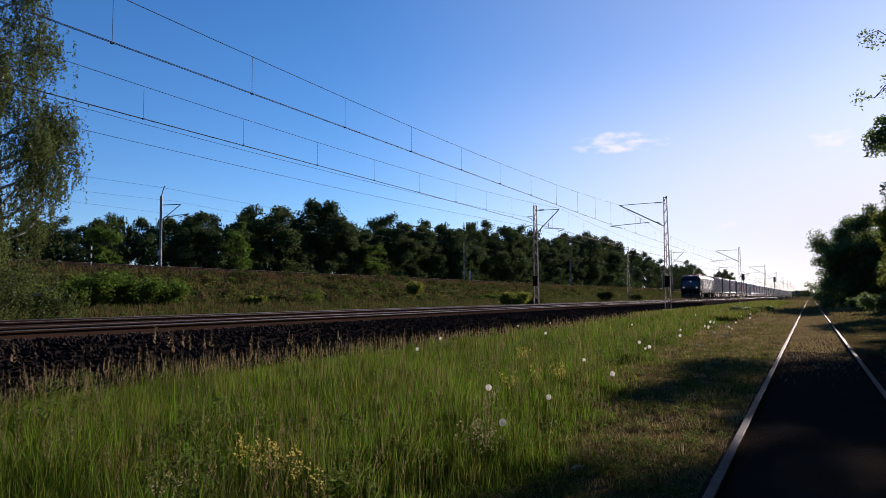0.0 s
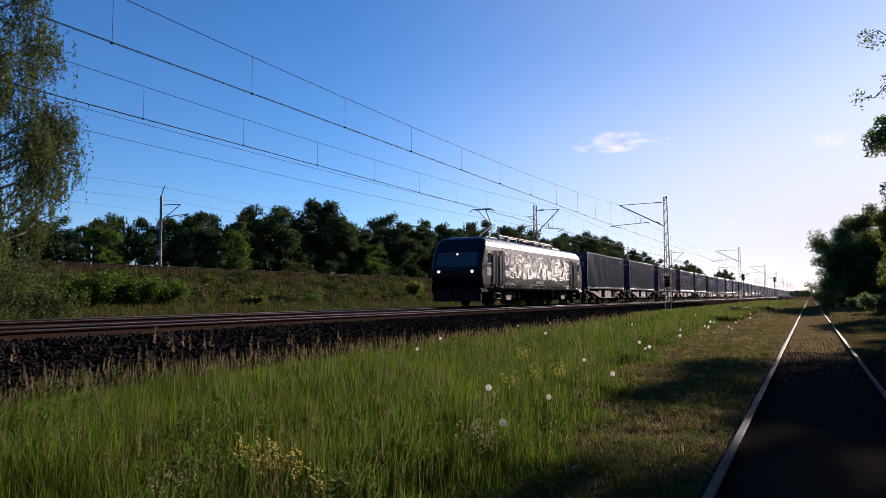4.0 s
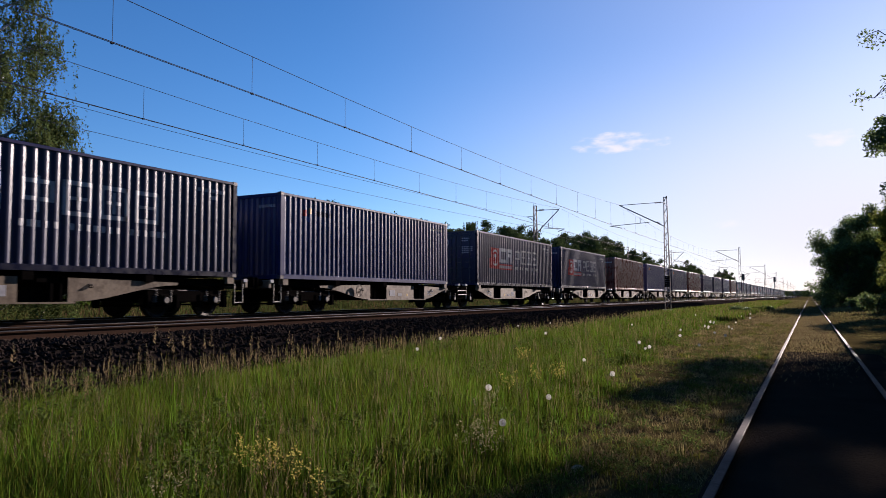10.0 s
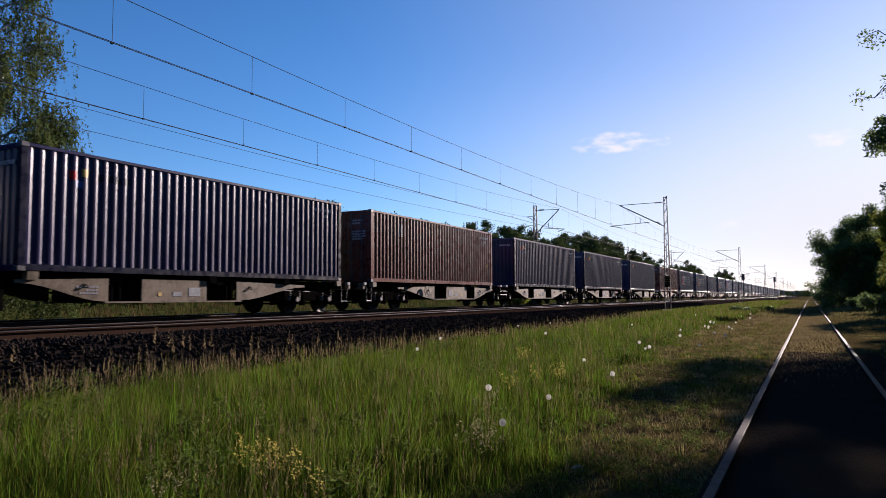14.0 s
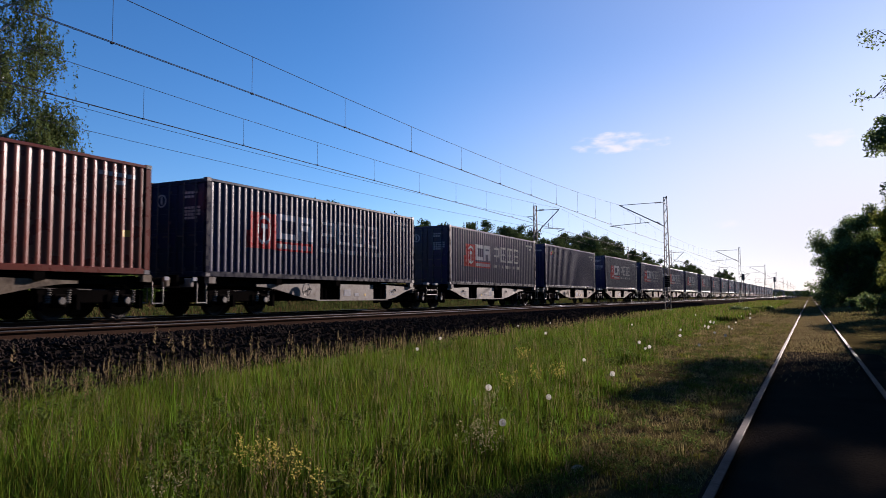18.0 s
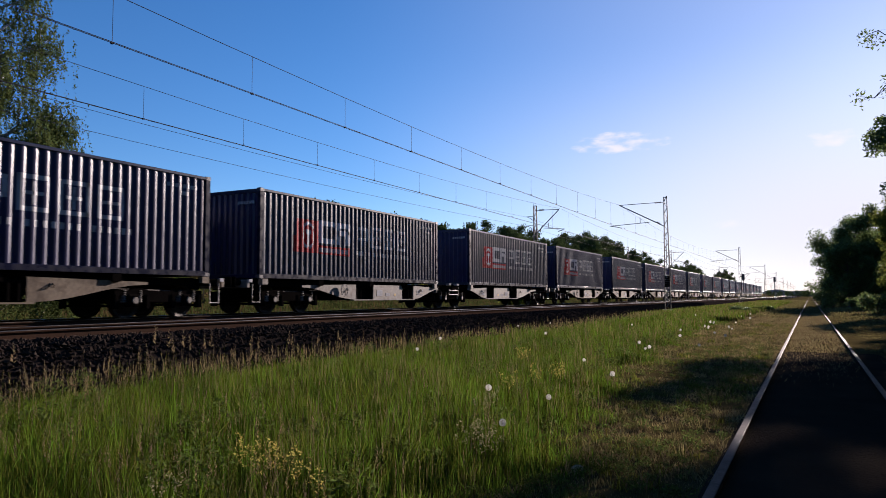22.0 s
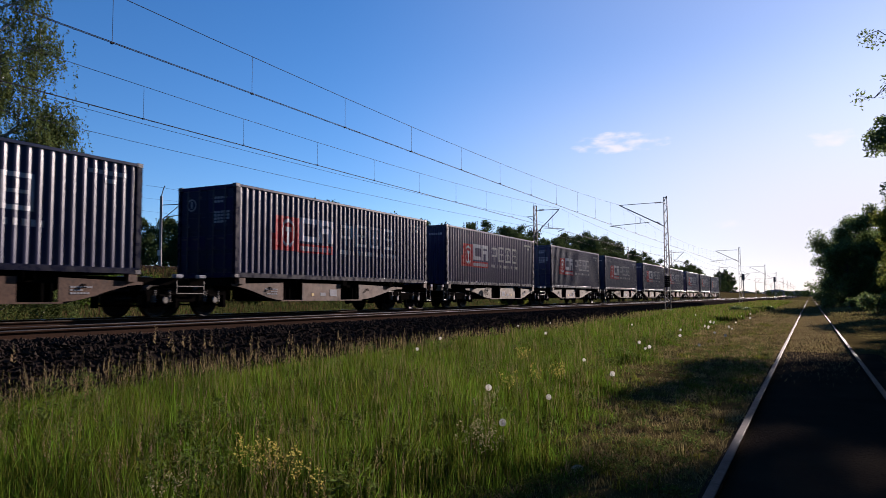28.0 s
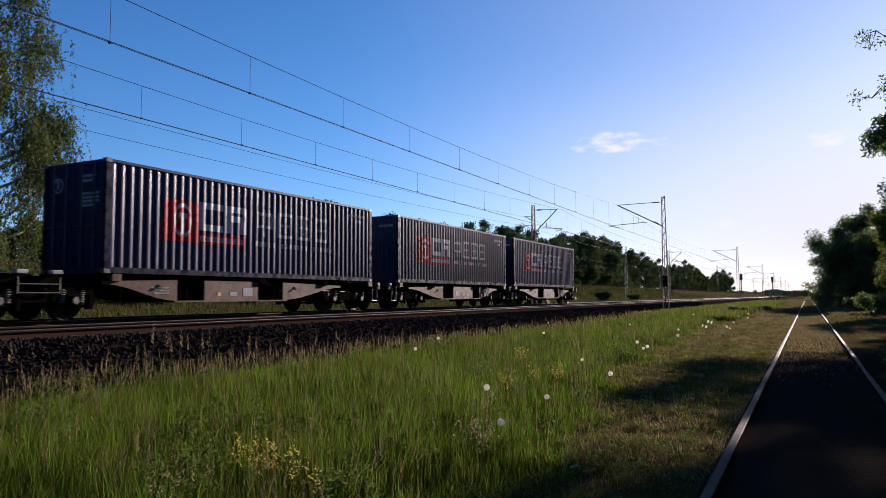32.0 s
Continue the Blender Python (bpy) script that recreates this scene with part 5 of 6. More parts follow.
    part("cable_loop", tubed(*[((0.2, 7.9 + 0.12 * k, 3.8 + 0.3 * math.sin(math.pi * k / 6)), (0.2, 8.02 + 0.12 * k, 3.8 + 0.3 * math.sin(math.pi * (k + 1) / 6))) for k in range(6)], r=0.03, seg=6), M["roofgear"], lo)
    part("roof_hatch", boxed(-0.9, 0.9, 5.4, 13.2, 3.7, 3.78, 0.02), M["roofgear"], lo)
    for y, up in ((3.6, True), (LOCO - 3.6, False)):
        base = part("pantograph", tubed(((-0.55, y - 0.8, 3.9), (-0.55, y + 0.8, 3.9)), ((0.55, y - 0.8, 3.9), (0.55, y + 0.8, 3.9)), ((-0.55, y - 0.8, 3.9), (0.55, y - 0.8, 3.9)), ((-0.55, y + 0.8, 3.9), (0.55, y + 0.8, 3.9)), r=0.035), M["roofgear"], lo, "raised pantograph on the roof" if up else "lowered pantograph on the roof")
        knee, tip = ((y + 1.35, 4.75), (y - 0.1, 5.52)) if up else ((y + 1.2, 4.1), (y - 0.9, 4.2))
        part("lower_arm", tubed(((0, y - 0.5, 3.95), (0, knee[0], knee[1])), r=0.04), M["roofgear"], base)
        part("upper_arm", tubed(((0, knee[0], knee[1]), (-0.25, *tip)), ((0, knee[0], knee[1]), (0.25, *tip)), r=0.025), M["roofgear"], base)
        part("contact_bow", tubed(((-0.8, tip[0], tip[1] - 0.12), (-0.55, tip[0], tip[1] + 0.04)), ((-0.55, tip[0], tip[1] + 0.04), (0.55, tip[0], tip[1] + 0.04)), ((0.55, tip[0], tip[1] + 0.04), (0.8, tip[0], tip[1] - 0.12)), ((-0.55, tip[0] + 0.35, tip[1] + 0.04), (0.55, tip[0] + 0.35, tip[1] + 0.04)), r=0.022), M["roofgear"], base)
    return lo


ROLLING.append((locomotive(), STARTS[0] - 2.3 - LOCO, 0.0))
# ---- plants ----
def leaf_cloud(centres, radii, n, size, droop=0.0, flat=1.0, seed=0):
    """Leaf blades, as bent diamonds, spread through many small clumps. Returns vertices and faces."""
    r = np.random.default_rng(seed)
    centres, radii = np.asarray(centres, float), np.asarray(radii, float)
    pick = r.choice(len(centres), n, p=radii ** 2 / (radii ** 2).sum())
    d = r.normal(size=(n, 3))
    d /= np.linalg.norm(d, axis=1)[:, None]
    rad = radii[pick] * r.random(n) ** 0.45
    p = centres[pick] + d * rad[:, None] * np.array([1, 1, flat])
    if droop:
        p[:, 2] -= droop * r.random(n) ** 2 * radii[pick]
    a = r.normal(size=(n, 3))
    a[:, 2] = a[:, 2] * 0.6 - droop * 0.8
    a /= np.linalg.norm(a, axis=1)[:, None]
    b = np.cross(a, r.normal(size=(n, 3)))
    b /= np.linalg.norm(b, axis=1)[:, None] + 1e-9
    s = (size * r.uniform(0.5, 1.4, n))[:, None]
    v = np.stack([p - a * s, p + b * s * 0.45, p + a * s, p - b * s * 0.45], 1)
    return v.reshape(-1, 3), np.arange(4 * n).reshape(-1, 4)


def hanging_leaves(centres, radii, n, strands, size, seed):
    """Leaves strung along thin twigs that hang from the boughs."""
    r = np.random.default_rng(seed)
    centres, radii = np.asarray(centres, float), np.asarray(radii, float)
    pick = r.integers(0, len(centres), strands)
    top = centres[pick] + r.normal(0, 0.55, (strands, 3)) * radii[pick][:, None]
    long = r.uniform(0.3, 1.5, strands)
    drift = r.normal(0, 0.14, (strands, 2))
    k = r.integers(0, strands, n)
    t = r.random(n)
    p = top[k].copy()
    p[:, :2] += drift[k] * t[:, None] + r.normal(0, 0.035, (n, 2))
    p[:, 2] = np.maximum(p[:, 2] - long[k] * t, 0.15)
    a = r.normal(size=(n, 3)) * (0.7, 0.7, 0.4) - (0, 0, 0.7)
    a /= np.linalg.norm(a, axis=1)[:, None]
    b = np.cross(a, r.normal(size=(n, 3)))
    b /= np.linalg.norm(b, axis=1)[:, None] + 1e-9
    s = (size * r.uniform(0.6, 1.3, n))[:, None]
    v = np.stack([p - a * s, p + b * s * 0.55, p + a * s, p - b * s * 0.55], 1)
    return v.reshape(-1, 3), np.arange(4 * n).reshape(-1, 4)


def limbs(bm, start, way, length, r, depth, rs, tips, spread=0.7, up=0.15, kids=3):
    """A tapering limb that splits; the ends are kept in tips."""
    p, d = Vector(start), Vector(way).normalized()
    seg = 3
    for k in range(seg):
        q = p + d * length / seg
        tube(bm, p, q, r * (1 - 0.25 * k / seg), r * (1 - 0.25 * (k + 1) / seg), seg=max(4, 8 - depth * 0 - (3 if r < 0.05 else 0)), caps=False)
        p = q
        d = (d + Vector((rs.gauss(0, 0.12), rs.gauss(0, 0.12), rs.gauss(0, 0.1) + up * 0.3))).normalized()
        if depth < 2:
            tips.append((p.copy(), length * 0.35))
    if depth <= 0:
        tips.append((p.copy(), length * 0.5))
        return
    for k in range(kids):
        a = rs.uniform(0, math.tau)
        o = d.orthogonal().normalized()
        side = o * math.cos(a) + d.cross(o) * math.sin(a)
        limbs(bm, p, d + side * spread * rs.uniform(0.6, 1.3) + Vector((0, 0, up)), length * rs.uniform(0.6, 0.85), r * 0.62, depth - 1, rs, tips, spread, up, kids)


def tree_parts(height, crown_from, width, leaves, size, seed, bark, leaf, droop=0.0, boughs=9, flat=0.8, trunk_r=None, name="tree", clump=0.16, strands=0):
    """A trunk with boughs and a crown of many clumps; returns the Empty with its parts."""
    rs = random.Random(seed)
    t = new(name)
    bm = bmesh.new()
    r0 = trunk_r or height * 0.016
    pts = [Vector((0, 0, -0.3))]
    for k in range(1, 7):
        pts.append(Vector((rs.gauss(0, 0.015) * height * k / 6, rs.gauss(0, 0.015) * height * k / 6, height * 0.9 * k / 6)))
    for k in range(6):
        tube(bm, pts[k], pts[k + 1], r0 * (1 - 0.15 * k), r0 * (1 - 0.15 * (k + 1)), seg=8, caps=False)
    tips = []
    for k in range(boughs):
        f = crown_from + (0.92 - crown_from) * (k + rs.random() * 0.6) / boughs
        i = min(5, int(f * 6 / 0.9 * 0.9))
        p = pts[i].lerp(pts[i + 1], (f / 0.9 * 6 - i) % 1)
        a = k * 2.4 + rs.uniform(-0.5, 0.5)
        q = (f - crown_from) / (1 - crown_from)
        reach = width * (0.35 + 0.65 * math.sin(math.pi * min(1, 0.25 + q * 0.75))) * rs.uniform(0.75, 1.15)
        limbs(bm, p, (math.cos(a), math.sin(a), 0.35 + 0.4 * q), reach * 0.42, r0 * 0.38 * (1 - 0.6 * q) + 0.015, 2, rs, tips, 0.75, 0.12, 2)
    tips.append((pts[-1], width * 0.3))
    part("trunk", bm, bark, t)
    c = [tuple(p) for p, _ in tips]
    rad = [max(width * clump, min(width * clump * 2.2, q * 1.1)) * rs.uniform(0.7, 1.3) for _, q in tips]
    v, f = hanging_leaves(c, rad, leaves, strands, size, seed) if strands else leaf_cloud(c, rad, leaves, size, droop, flat, seed)
    raw("crown", v.tolist(), f.tolist(), leaf, t)
    return t


# woods behind the embankment: grown forms, each standing many times
rs = random.Random(11)
FORMS = ((11.5, 0.1, 4.0, 9000, 0.2, "bark", 0.0, 14), (13.0, 0.16, 3.4, 8500, 0.18, "birchbark", 0.8, 14), (9.5, 0.04, 4.0, 8500, 0.2, "bark", 0.0, 13), (12.0, 0.1, 4.4, 9500, 0.2, "bark", 0.2, 15),
         (7.5, 0.02, 3.6, 7500, 0.18, "bark", 0.0, 12), (14.0, 0.2, 3.3, 8500, 0.18, "birchbark", 0.9, 14), (12.5, 0.05, 3.8, 9000, 0.19, "bark", 0.1, 15))
forms = [tree_parts(h, cf, w_, n, s, 20 + k, M[bark], M["leafdark"], dr, b, clump=0.24, strands=1000 if dr > 0.5 else 0) for k, (h, cf, w_, n, s, bark, dr, b) in enumerate(FORMS)]
TOPS = [(-40, 10.5), (50, 10.3), (62, 11.2), (72, 13.5), (80, 15), (92, 15), (98, 18.3), (106, 14.5), (114, 16), (125, 18.4), (139, 16.2), (155, 17.6), (172, 22.5), (193, 20), (237, 22.5), (283, 26), (322, 24), (390, 21), (440, 17), (490, 23), (515, 25), (540, 24), (580, 17), (700, 16), (735, 27), (765, 28), (790, 20), (900, 16)]
label = "dense dark green broadleaf tree in the wood behind the embankment"
used = set()


def stand(i, x, y, z, s, label, group, squash=1.0):
    m = pose(x, y, z, 0, 0, rs.uniform(0, 360)) @ Matrix.Diagonal((s * squash, s * squash, s, 1))
    o = copy_thing(forms[i], Matrix.Identity(4)) if i in used else forms[i]
    used.add(i)
    o.matrix_basis = m
    return tagged(o, label, "tree", group=group)


y, k = -40.0, 0
while y < 800:
    top = np.interp(y, *zip(*TOPS)) - 4.1
    row = k % 3
    i = rs.choice((0, 1, 3, 5, 6)) if row else rs.choice((0, 2, 4, 6, 3))
    want = top * (rs.uniform(0.82, 1.0) if row == 1 else rs.uniform(0.6, 0.85) if row == 0 else rs.uniform(0.7, 0.95))
    s = want / FORMS[i][0] * 1.1
    stand(i, (-69.0, -73.5, -78.5)[row] - rs.uniform(0, 1.5), y + rs.uniform(-0.8, 0.8), 4.1, s, label, "wood behind the embankment", 1.1 if s < 1.3 else 0.95)
    y += 1.5 if y < 130 else 2.7 if y < 300 else 8.0
    k += 1
# undergrowth, shrubs and weeds
def clump_stuff(name, spots, leaves_each, size, mat, label, droop=0.0, flat=0.8, seed=3, category="plants"):
    v, f = leaf_cloud([(x, y, z) for x, y, z, _ in spots], [r for *_, r in spots], leaves_each * len(spots), size, droop, flat, seed)
    return tagged(raw(name, v.tolist(), f.tolist(), mat), label, category, kind="stuff")


# low far trees where the lines end
spots = []
for q in range(60):
    x_, y_, r_ = -200 + 5 * q + rs.uniform(-2, 2), 1000 + rs.uniform(0, 250), rs.uniform(2.2, 4.2)
    spots += [(x_ + rs.uniform(-2, 2), y_, 1.0 + r_ * f_, r_) for f_ in (0.3, 1.0, 1.6)]
clump_stuff("far_trees", spots, 90, 0.9, M["leafdark"], "row of small far trees on the horizon", seed=6, category="trees")
spots = [(-66.5 - rs.uniform(0, 6), y_, 4.6 + rs.uniform(0, 2.6), rs.uniform(1.0, 2.1)) for y_ in (rs.uniform(-30, 330) for _ in range(560))]
clump_stuff("undergrowth", spots, 90, 0.2, M["leafdark"], "dark undergrowth along the edge of the wood", seed=7)
spots = []
for _ in range(1100):
    y_ = 15 + 330 * rs.random() ** 1.4
    x_ = rs.uniform(-58.0, -41)
    spots.append((x_, y_, ground_z(x_, y_) + 0.2, rs.uniform(0.45, 1.15)))
clump_stuff("embankment_weeds", spots[:760], 170, 0.14, M["leafweed"], "tangled green and brown weeds on the embankment", seed=8)
clump_stuff("embankment_weeds", spots[760:880], 120, 0.12, M["leafbrown"], "dry brownish weeds on the embankment", seed=9)
big = []
for _ in range(420):
    y_ = 18 + 260 * rs.random() ** 1.3
    x_ = -41 - 15.5 * rs.random()
    big.append((x_, y_, ground_z(x_, y_) + rs.uniform(0.1, 0.4), rs.uniform(0.35, 0.95) * (1.0 if x_ > -49 else 0.7)))
clump_stuff("embankment_bushes", big[:260], 210, 0.12, M["leafslope"], "olive bushy weeds on the embankment", seed=14)
clump_stuff("embankment_bushes", big[260:340], 210, 0.12, M["leafbush"], "fresh green bushy weeds on the lower embankment", seed=15)
clump_stuff("embankment_bushes", big[340:], 170, 0.12, M["leafbrown"], "brownish bushy weeds on the embankment", seed=16)
clump_stuff("embankment_weeds", spots[880:], 120, 0.12, M["leafslope"], "yellow-green weeds on the embankment", seed=10)


def shrub(x, y, z, h, w_, n, size, leaf, label, seed, name="shrub"):
    s = tagged(new(name), label, "shrub")
    s.location = (x, y, z)
    r = random.Random(seed)
    bm, tips = bmesh.new(), []
    for k in range(7):
        a = k * 0.9 + r.uniform(-0.3, 0.3)
        limbs(bm, (0.1 * math.cos(a), 0.1 * math.sin(a), -0.15), (math.cos(a) * w_ / h, math.sin(a) * w_ / h, 0.9), h * 0.42, 0.03, 1, r, tips, 0.6, 0.2, 3)
    part("stems", bm, M["bark"], s)
    c = [tuple(p) for p, _ in tips]
    v, f = leaf_cloud(c, [r.uniform(0.12, 0.24) * h for _ in c], n, size, 0.0, 0.8, seed)
    raw("foliage", v.tolist(), f.tolist(), leaf, s)
    return s


for k, (x, y, h, w_, leaf) in enumerate(((-40.5, 28.5, 2.6, 2.2, "leafbush"), (-40.8, 31.0, 3.3, 2.6, "leafbush"), (-41.2, 34.0, 3.4, 2.8, "leafbush"), (-41.4, 36.8, 2.8, 2.3, "leafbush"), (-40.5, 45.5, 1.3, 1.3, "leafyellow"), (-45.3, 80.5, 3.2, 1.1, "leafyellow"),
                                         (-43.5, 52.0, 1.4, 1.5, "leafweed"), (-44.0, 61.0, 1.6, 1.4, "leafweed"), (-43.0, 70.0, 1.5, 1.4, "leafweed"), (-42.0, 97.0, 1.6, 1.4, "leafbush"), (-28.0, 110.0, 2.6, 1.5, "leafweed"), (-22.5, 57.5, 2.3, 1.4, "leafyellow"),
                                         (-24.0, 66.0, 1.8, 1.5, "leafweed"), (-30.0, 140.0, 2.0, 1.6, "leafweed"))):
    shrub(x, y, ground_z(x, y) - 0.1, h, w_, 5200, 0.1, M[leaf], "leafy green shrub at the foot of the embankment" if x < -30 else "leafy shrub in the grass beside the tracks", 60 + k)
# bright young trees at the edge of the wood
for k, (x, y, h) in enumerate(((-66.0, 70.5, 6.8), (-66.5, 51.0, 6.0), (-66.0, 103.0, 6.5))):
    t = tree_parts(h, 0.1, 2.6, 4200, 0.14, 80 + k, M["bark"], M["leafbush"], 0.3, 12, clump=0.2)
    t.location = (x, y, 4.1)
    tagged(t, "bright green young tree at the edge of the wood", "tree")

# the weeping birch beyond the main tracks
birch = tree_parts(12.6, 0.06, 3.3, 95000, 0.044, 91, M["birchbark"], M["leafbirch"], 1.1, 30, 1.1, 0.14, "birch_tree", 0.17, 4200)
birch.location = (-24.95, 14.9, 0.35)
tagged(birch, "tall weeping birch with pale hanging foliage", "tree")
birch = tree_parts(6.4, 0.03, 2.4, 45000, 0.044, 92, M["birchbark"], M["leafbirch"], 1.1, 22, 1.1, 0.12, "birch_tree", 0.17, 2200)
birch.location = (-28.2, 15.6, 0.35)
tagged(birch, "smaller birch with hanging foliage behind another", "tree")

# trees along the right-hand side of the siding
# many stand out of view or behind the eye, placed to cast shade
for k, (x, y, h, w_, n, size, leaf, cf) in enumerate(((4.9, 97, 10.8, 5.0, 50000, 0.12, "leaf", 0.03), (3.9, 93, 7.2, 3.6, 18000, 0.12, "leaf", 0.02), (4.2, 104, 9.0, 4.2, 18000, 0.14, "leaf", 0.03), (3.9, 97, 4.6, 2.6, 9000, 0.13, "leaf", 0.02), (2.9, 108, 3.6, 2.2, 6000, 0.14, "leaf", 0.02), (12.5, 94, 11.0, 4.6, 12000, 0.17, "leaf", 0.12), (9.5, 112, 11.0, 5.0, 9000, 0.18, "leaf", 0.1), (8.5, 135, 10.0, 5.0, 8000, 0.2, "leaf", 0.1),
                                                     (6.8, 63, 8.8, 3.0, 32000, 0.085, "leafyellow", 0.03), (8.2, 50, 8.0, 3.0, 16000, 0.09, "leafyellow", 0.06), (6.9, 51.5, 12.4, 1.3, 7000, 0.09, "leaf", 0.78), (7.8, 58, 13.4, 1.3, 7000, 0.1, "leaf", 0.78), (9.5, 62, 10.0, 4.2, 9000, 0.14, "leaf", 0.1), (8.6, 36, 12.0, 4.2, 26000, 0.085, "leaf", 0.25), (8.5, 43.5, 10.8, 3.6, 30000, 0.09, "leaf", 0.1), (7.4, 27, 11.5, 4.3, 28000, 0.08, "leaf", 0.25), (5.9, 19.5, 10.5, 4.2, 36000, 0.065, "leaf", 0.3), (11.0, 28, 15.0, 4.8, 14000, 0.12, "leaf", 0.15),
                                                     (6.6, 11.5, 11.5, 4.8, 30000, 0.11, "leaf", 0.12), (5.8, 3.5, 12.0, 4.6, 30000, 0.11, "leaf", 0.15), (6.0, -4.5, 12.5, 5.0, 26000, 0.13, "leaf", 0.12), (3.0, -12, 12.5, 5.0, 20000, 0.14, "leaf", 0.12), (-4.0, -15, 11.5, 5.0, 16000, 0.15, "leaf", 0.12), (10.5, 7, 14, 5.0, 16000, 0.15, "leaf", 0.1), (10.5, 21, 14, 5.0, 16000, 0.15, "leaf", 0.1), (10.5, 45, 14, 5.0, 16000, 0.15, "leaf", 0.05), (11, 75, 13, 5.0, 12000, 0.17, "leaf", 0.05),
                                                     (12.5, 16, 15.0, 5.2, 12000, 0.13, "leaf", 0.15), (9.0, 165, 11, 5, 6000, 0.22, "leaf", 0.1), (9.0, 200, 11, 5, 6000, 0.22, "leaf", 0.1), (8.0, 250, 11, 5, 6000, 0.24, "leaf", 0.1), (8.0, 310, 11, 5, 6000, 0.24, "leaf", 0.1))):
    t = tree_parts(h, cf, w_, n, size, 110 + k, M["bark"], M[leaf], 0.35, 20, 0.8, None, "robinia_tree", 0.2)
    t.location = (x, y, 0.1)
    tagged(t, "yellow-green leafy tree beside the siding" if leaf == "leafyellow" else "dark feathery robinia tree beside the siding", "tree", group="trees along the siding")
# unseen taller trees behind them and at the back, added to block the sky
for x, y in [(16 + 2 * (k % 2), -30 + 9 * k) for k in range(23)] + [(-6 + 5 * k, -34 - 3 * (k % 2)) for k in range(7)]:
    i = rs.choice((0, 3, 6, 5))
    stand(i, x + rs.uniform(-1, 1), y + rs.uniform(-1, 1), 0.2, rs.uniform(15, 18) / FORMS[i][0], "tall dark green tree, unseen, added to block the sky", "wood beside the siding", 1.1)
# unseen trees beyond the main tracks, next to the birches, added to darken reflections
for x, y in ((-27, 9), (-29, 4), (-26.5, 0), (-29, -5), (-27, -10), (-30, -15), (-27, -21), (-30, -27), (-28, -34), (-33, 6), (-34, -2), (-34, -11)):
    i = rs.choice((0, 3, 6))
    stand(i, x + rs.uniform(-0.5, 0.5), y, 0.3, rs.uniform(10, 12) / FORMS[i][0], "unseen broadleaf tree added to darken reflections in the containers", "trees beyond the main tracks", 1.1)
# boughs of the robinias that hang out over the siding
def hang_out(near, root, ends, clump, leaves, size, seed, bare=3):
    """Long boughs from a root point of the tree that stands nearest to near, with leafy twigs towards their ends."""
    tree = min((o for o in bpy.data.objects if o.name.startswith("robinia_tree")), key=lambda o: (o.location.x - near[0]) ** 2 + (o.location.y - near[1]) ** 2)
    rb = random.Random(seed)
    bm, tips = bmesh.new(), []
    for end in ends:
        a, b = Vector((root[0], root[1], end[2] - 1.2)), Vector(end)
        last = a
        for q in range(1, 9):
            p = a.lerp(b, q / 8) + Vector((0, 0, 0.45 * math.sin(math.pi * q / 8)))
            tube(bm, last, p, 0.055 - 0.006 * q, 0.049 - 0.006 * q, seg=6, caps=False)
            if q > bare:
                for _ in range(3):
                    tw = p + Vector((rb.uniform(-0.35, 0.4), rb.uniform(-0.5, 0.5), rb.uniform(-0.4, 0.3)))
                    tube(bm, p, tw, 0.011, 0.005, seg=4, caps=False)
                    tips.append(tw)
            last = p
    bough = part("overhanging_bough", bm, M["bark"], tree)
    v, f = leaf_cloud([tuple(p) for p in tips], [clump] * len(tips), leaves, size, 0.6, 0.7, seed)
    raw("bough_leaves", v.tolist(), f.tolist(), M["leaf"], bough)
    bough.matrix_parent_inverse = Matrix.Translation(-tree.location)


hang_out((5.9, 19.5), (6.8, 19.5), ((1.55, 18.2, 7.3), (1.4, 18.0, 5.75), (2.0, 19.0, 4.75)), 0.24, 2600, 0.042, 5)
# boughs from here on lie mostly out of view, added for shadow bands
hang_out((7.4, 27), (7.4, 27.0), ((2.6, 27.0, 4.8), (2.9, 28.5, 7.6), (3.0, 28.0, 8.0), (2.9, 27.5, 6.6)), 0.4, 12000, 0.06, 6)
hang_out((8.6, 36), (7.6, 35.0), ((2.5, 28.8, 7.2), (2.9, 30.0, 7.6), (2.5, 28.2, 6.8)), 0.4, 7000, 0.06, 7, 5)
hang_out((8.6, 36), (8.4, 36.0), ((4.4, 34.6, 7.4), (4.9, 36.0, 7.8), (5.4, 35.0, 7.2), (4.2, 35.7, 7.5), (4.7, 37.0, 7.8)), 0.45, 16000, 0.06, 10, 2)
hang_out((6.6, 51.5), (6.4, 51.0), ((4.2, 49.0, 10.8), (4.6, 49.4, 11.0)), 0.35, 4200, 0.07, 8, 4)
hang_out((7.4, 58), (7.2, 57.5), ((4.7, 56.4, 11.7), (5.1, 57.0, 12.1)), 0.35, 4200, 0.07, 9, 4)
# shrubs and weeds under them
spots = [(3.0 + 0.045 * y_ + rs.uniform(0.0, 2.6), y_, 0.25 + rs.uniform(0, 0.5), rs.uniform(0.35, 0.8)) for y_ in (rs.uniform(8, 150) for _ in range(240))]
clump_stuff("siding_undergrowth", spots, 120, 0.09, M["leaf"], "dark weeds and brambles under the trees beside the siding", seed=12)
for k, (x, y, h, w_) in enumerate(((4.4, 60.0, 2.2, 1.6), (3.9, 70.0, 1.8, 1.5), (5.2, 40.0, 2.4, 1.6), (-4.6, 58.0, 1.0, 1.3), (-3.8, 75.0, 0.9, 1.4), (-5.8, 68.0, 0.9, 1.3))):
    shrub(x, y, 0.1, h, w_, 2600, 0.09, M["leaf"], "low dark green shrub in the grass beside the siding", 170 + k)

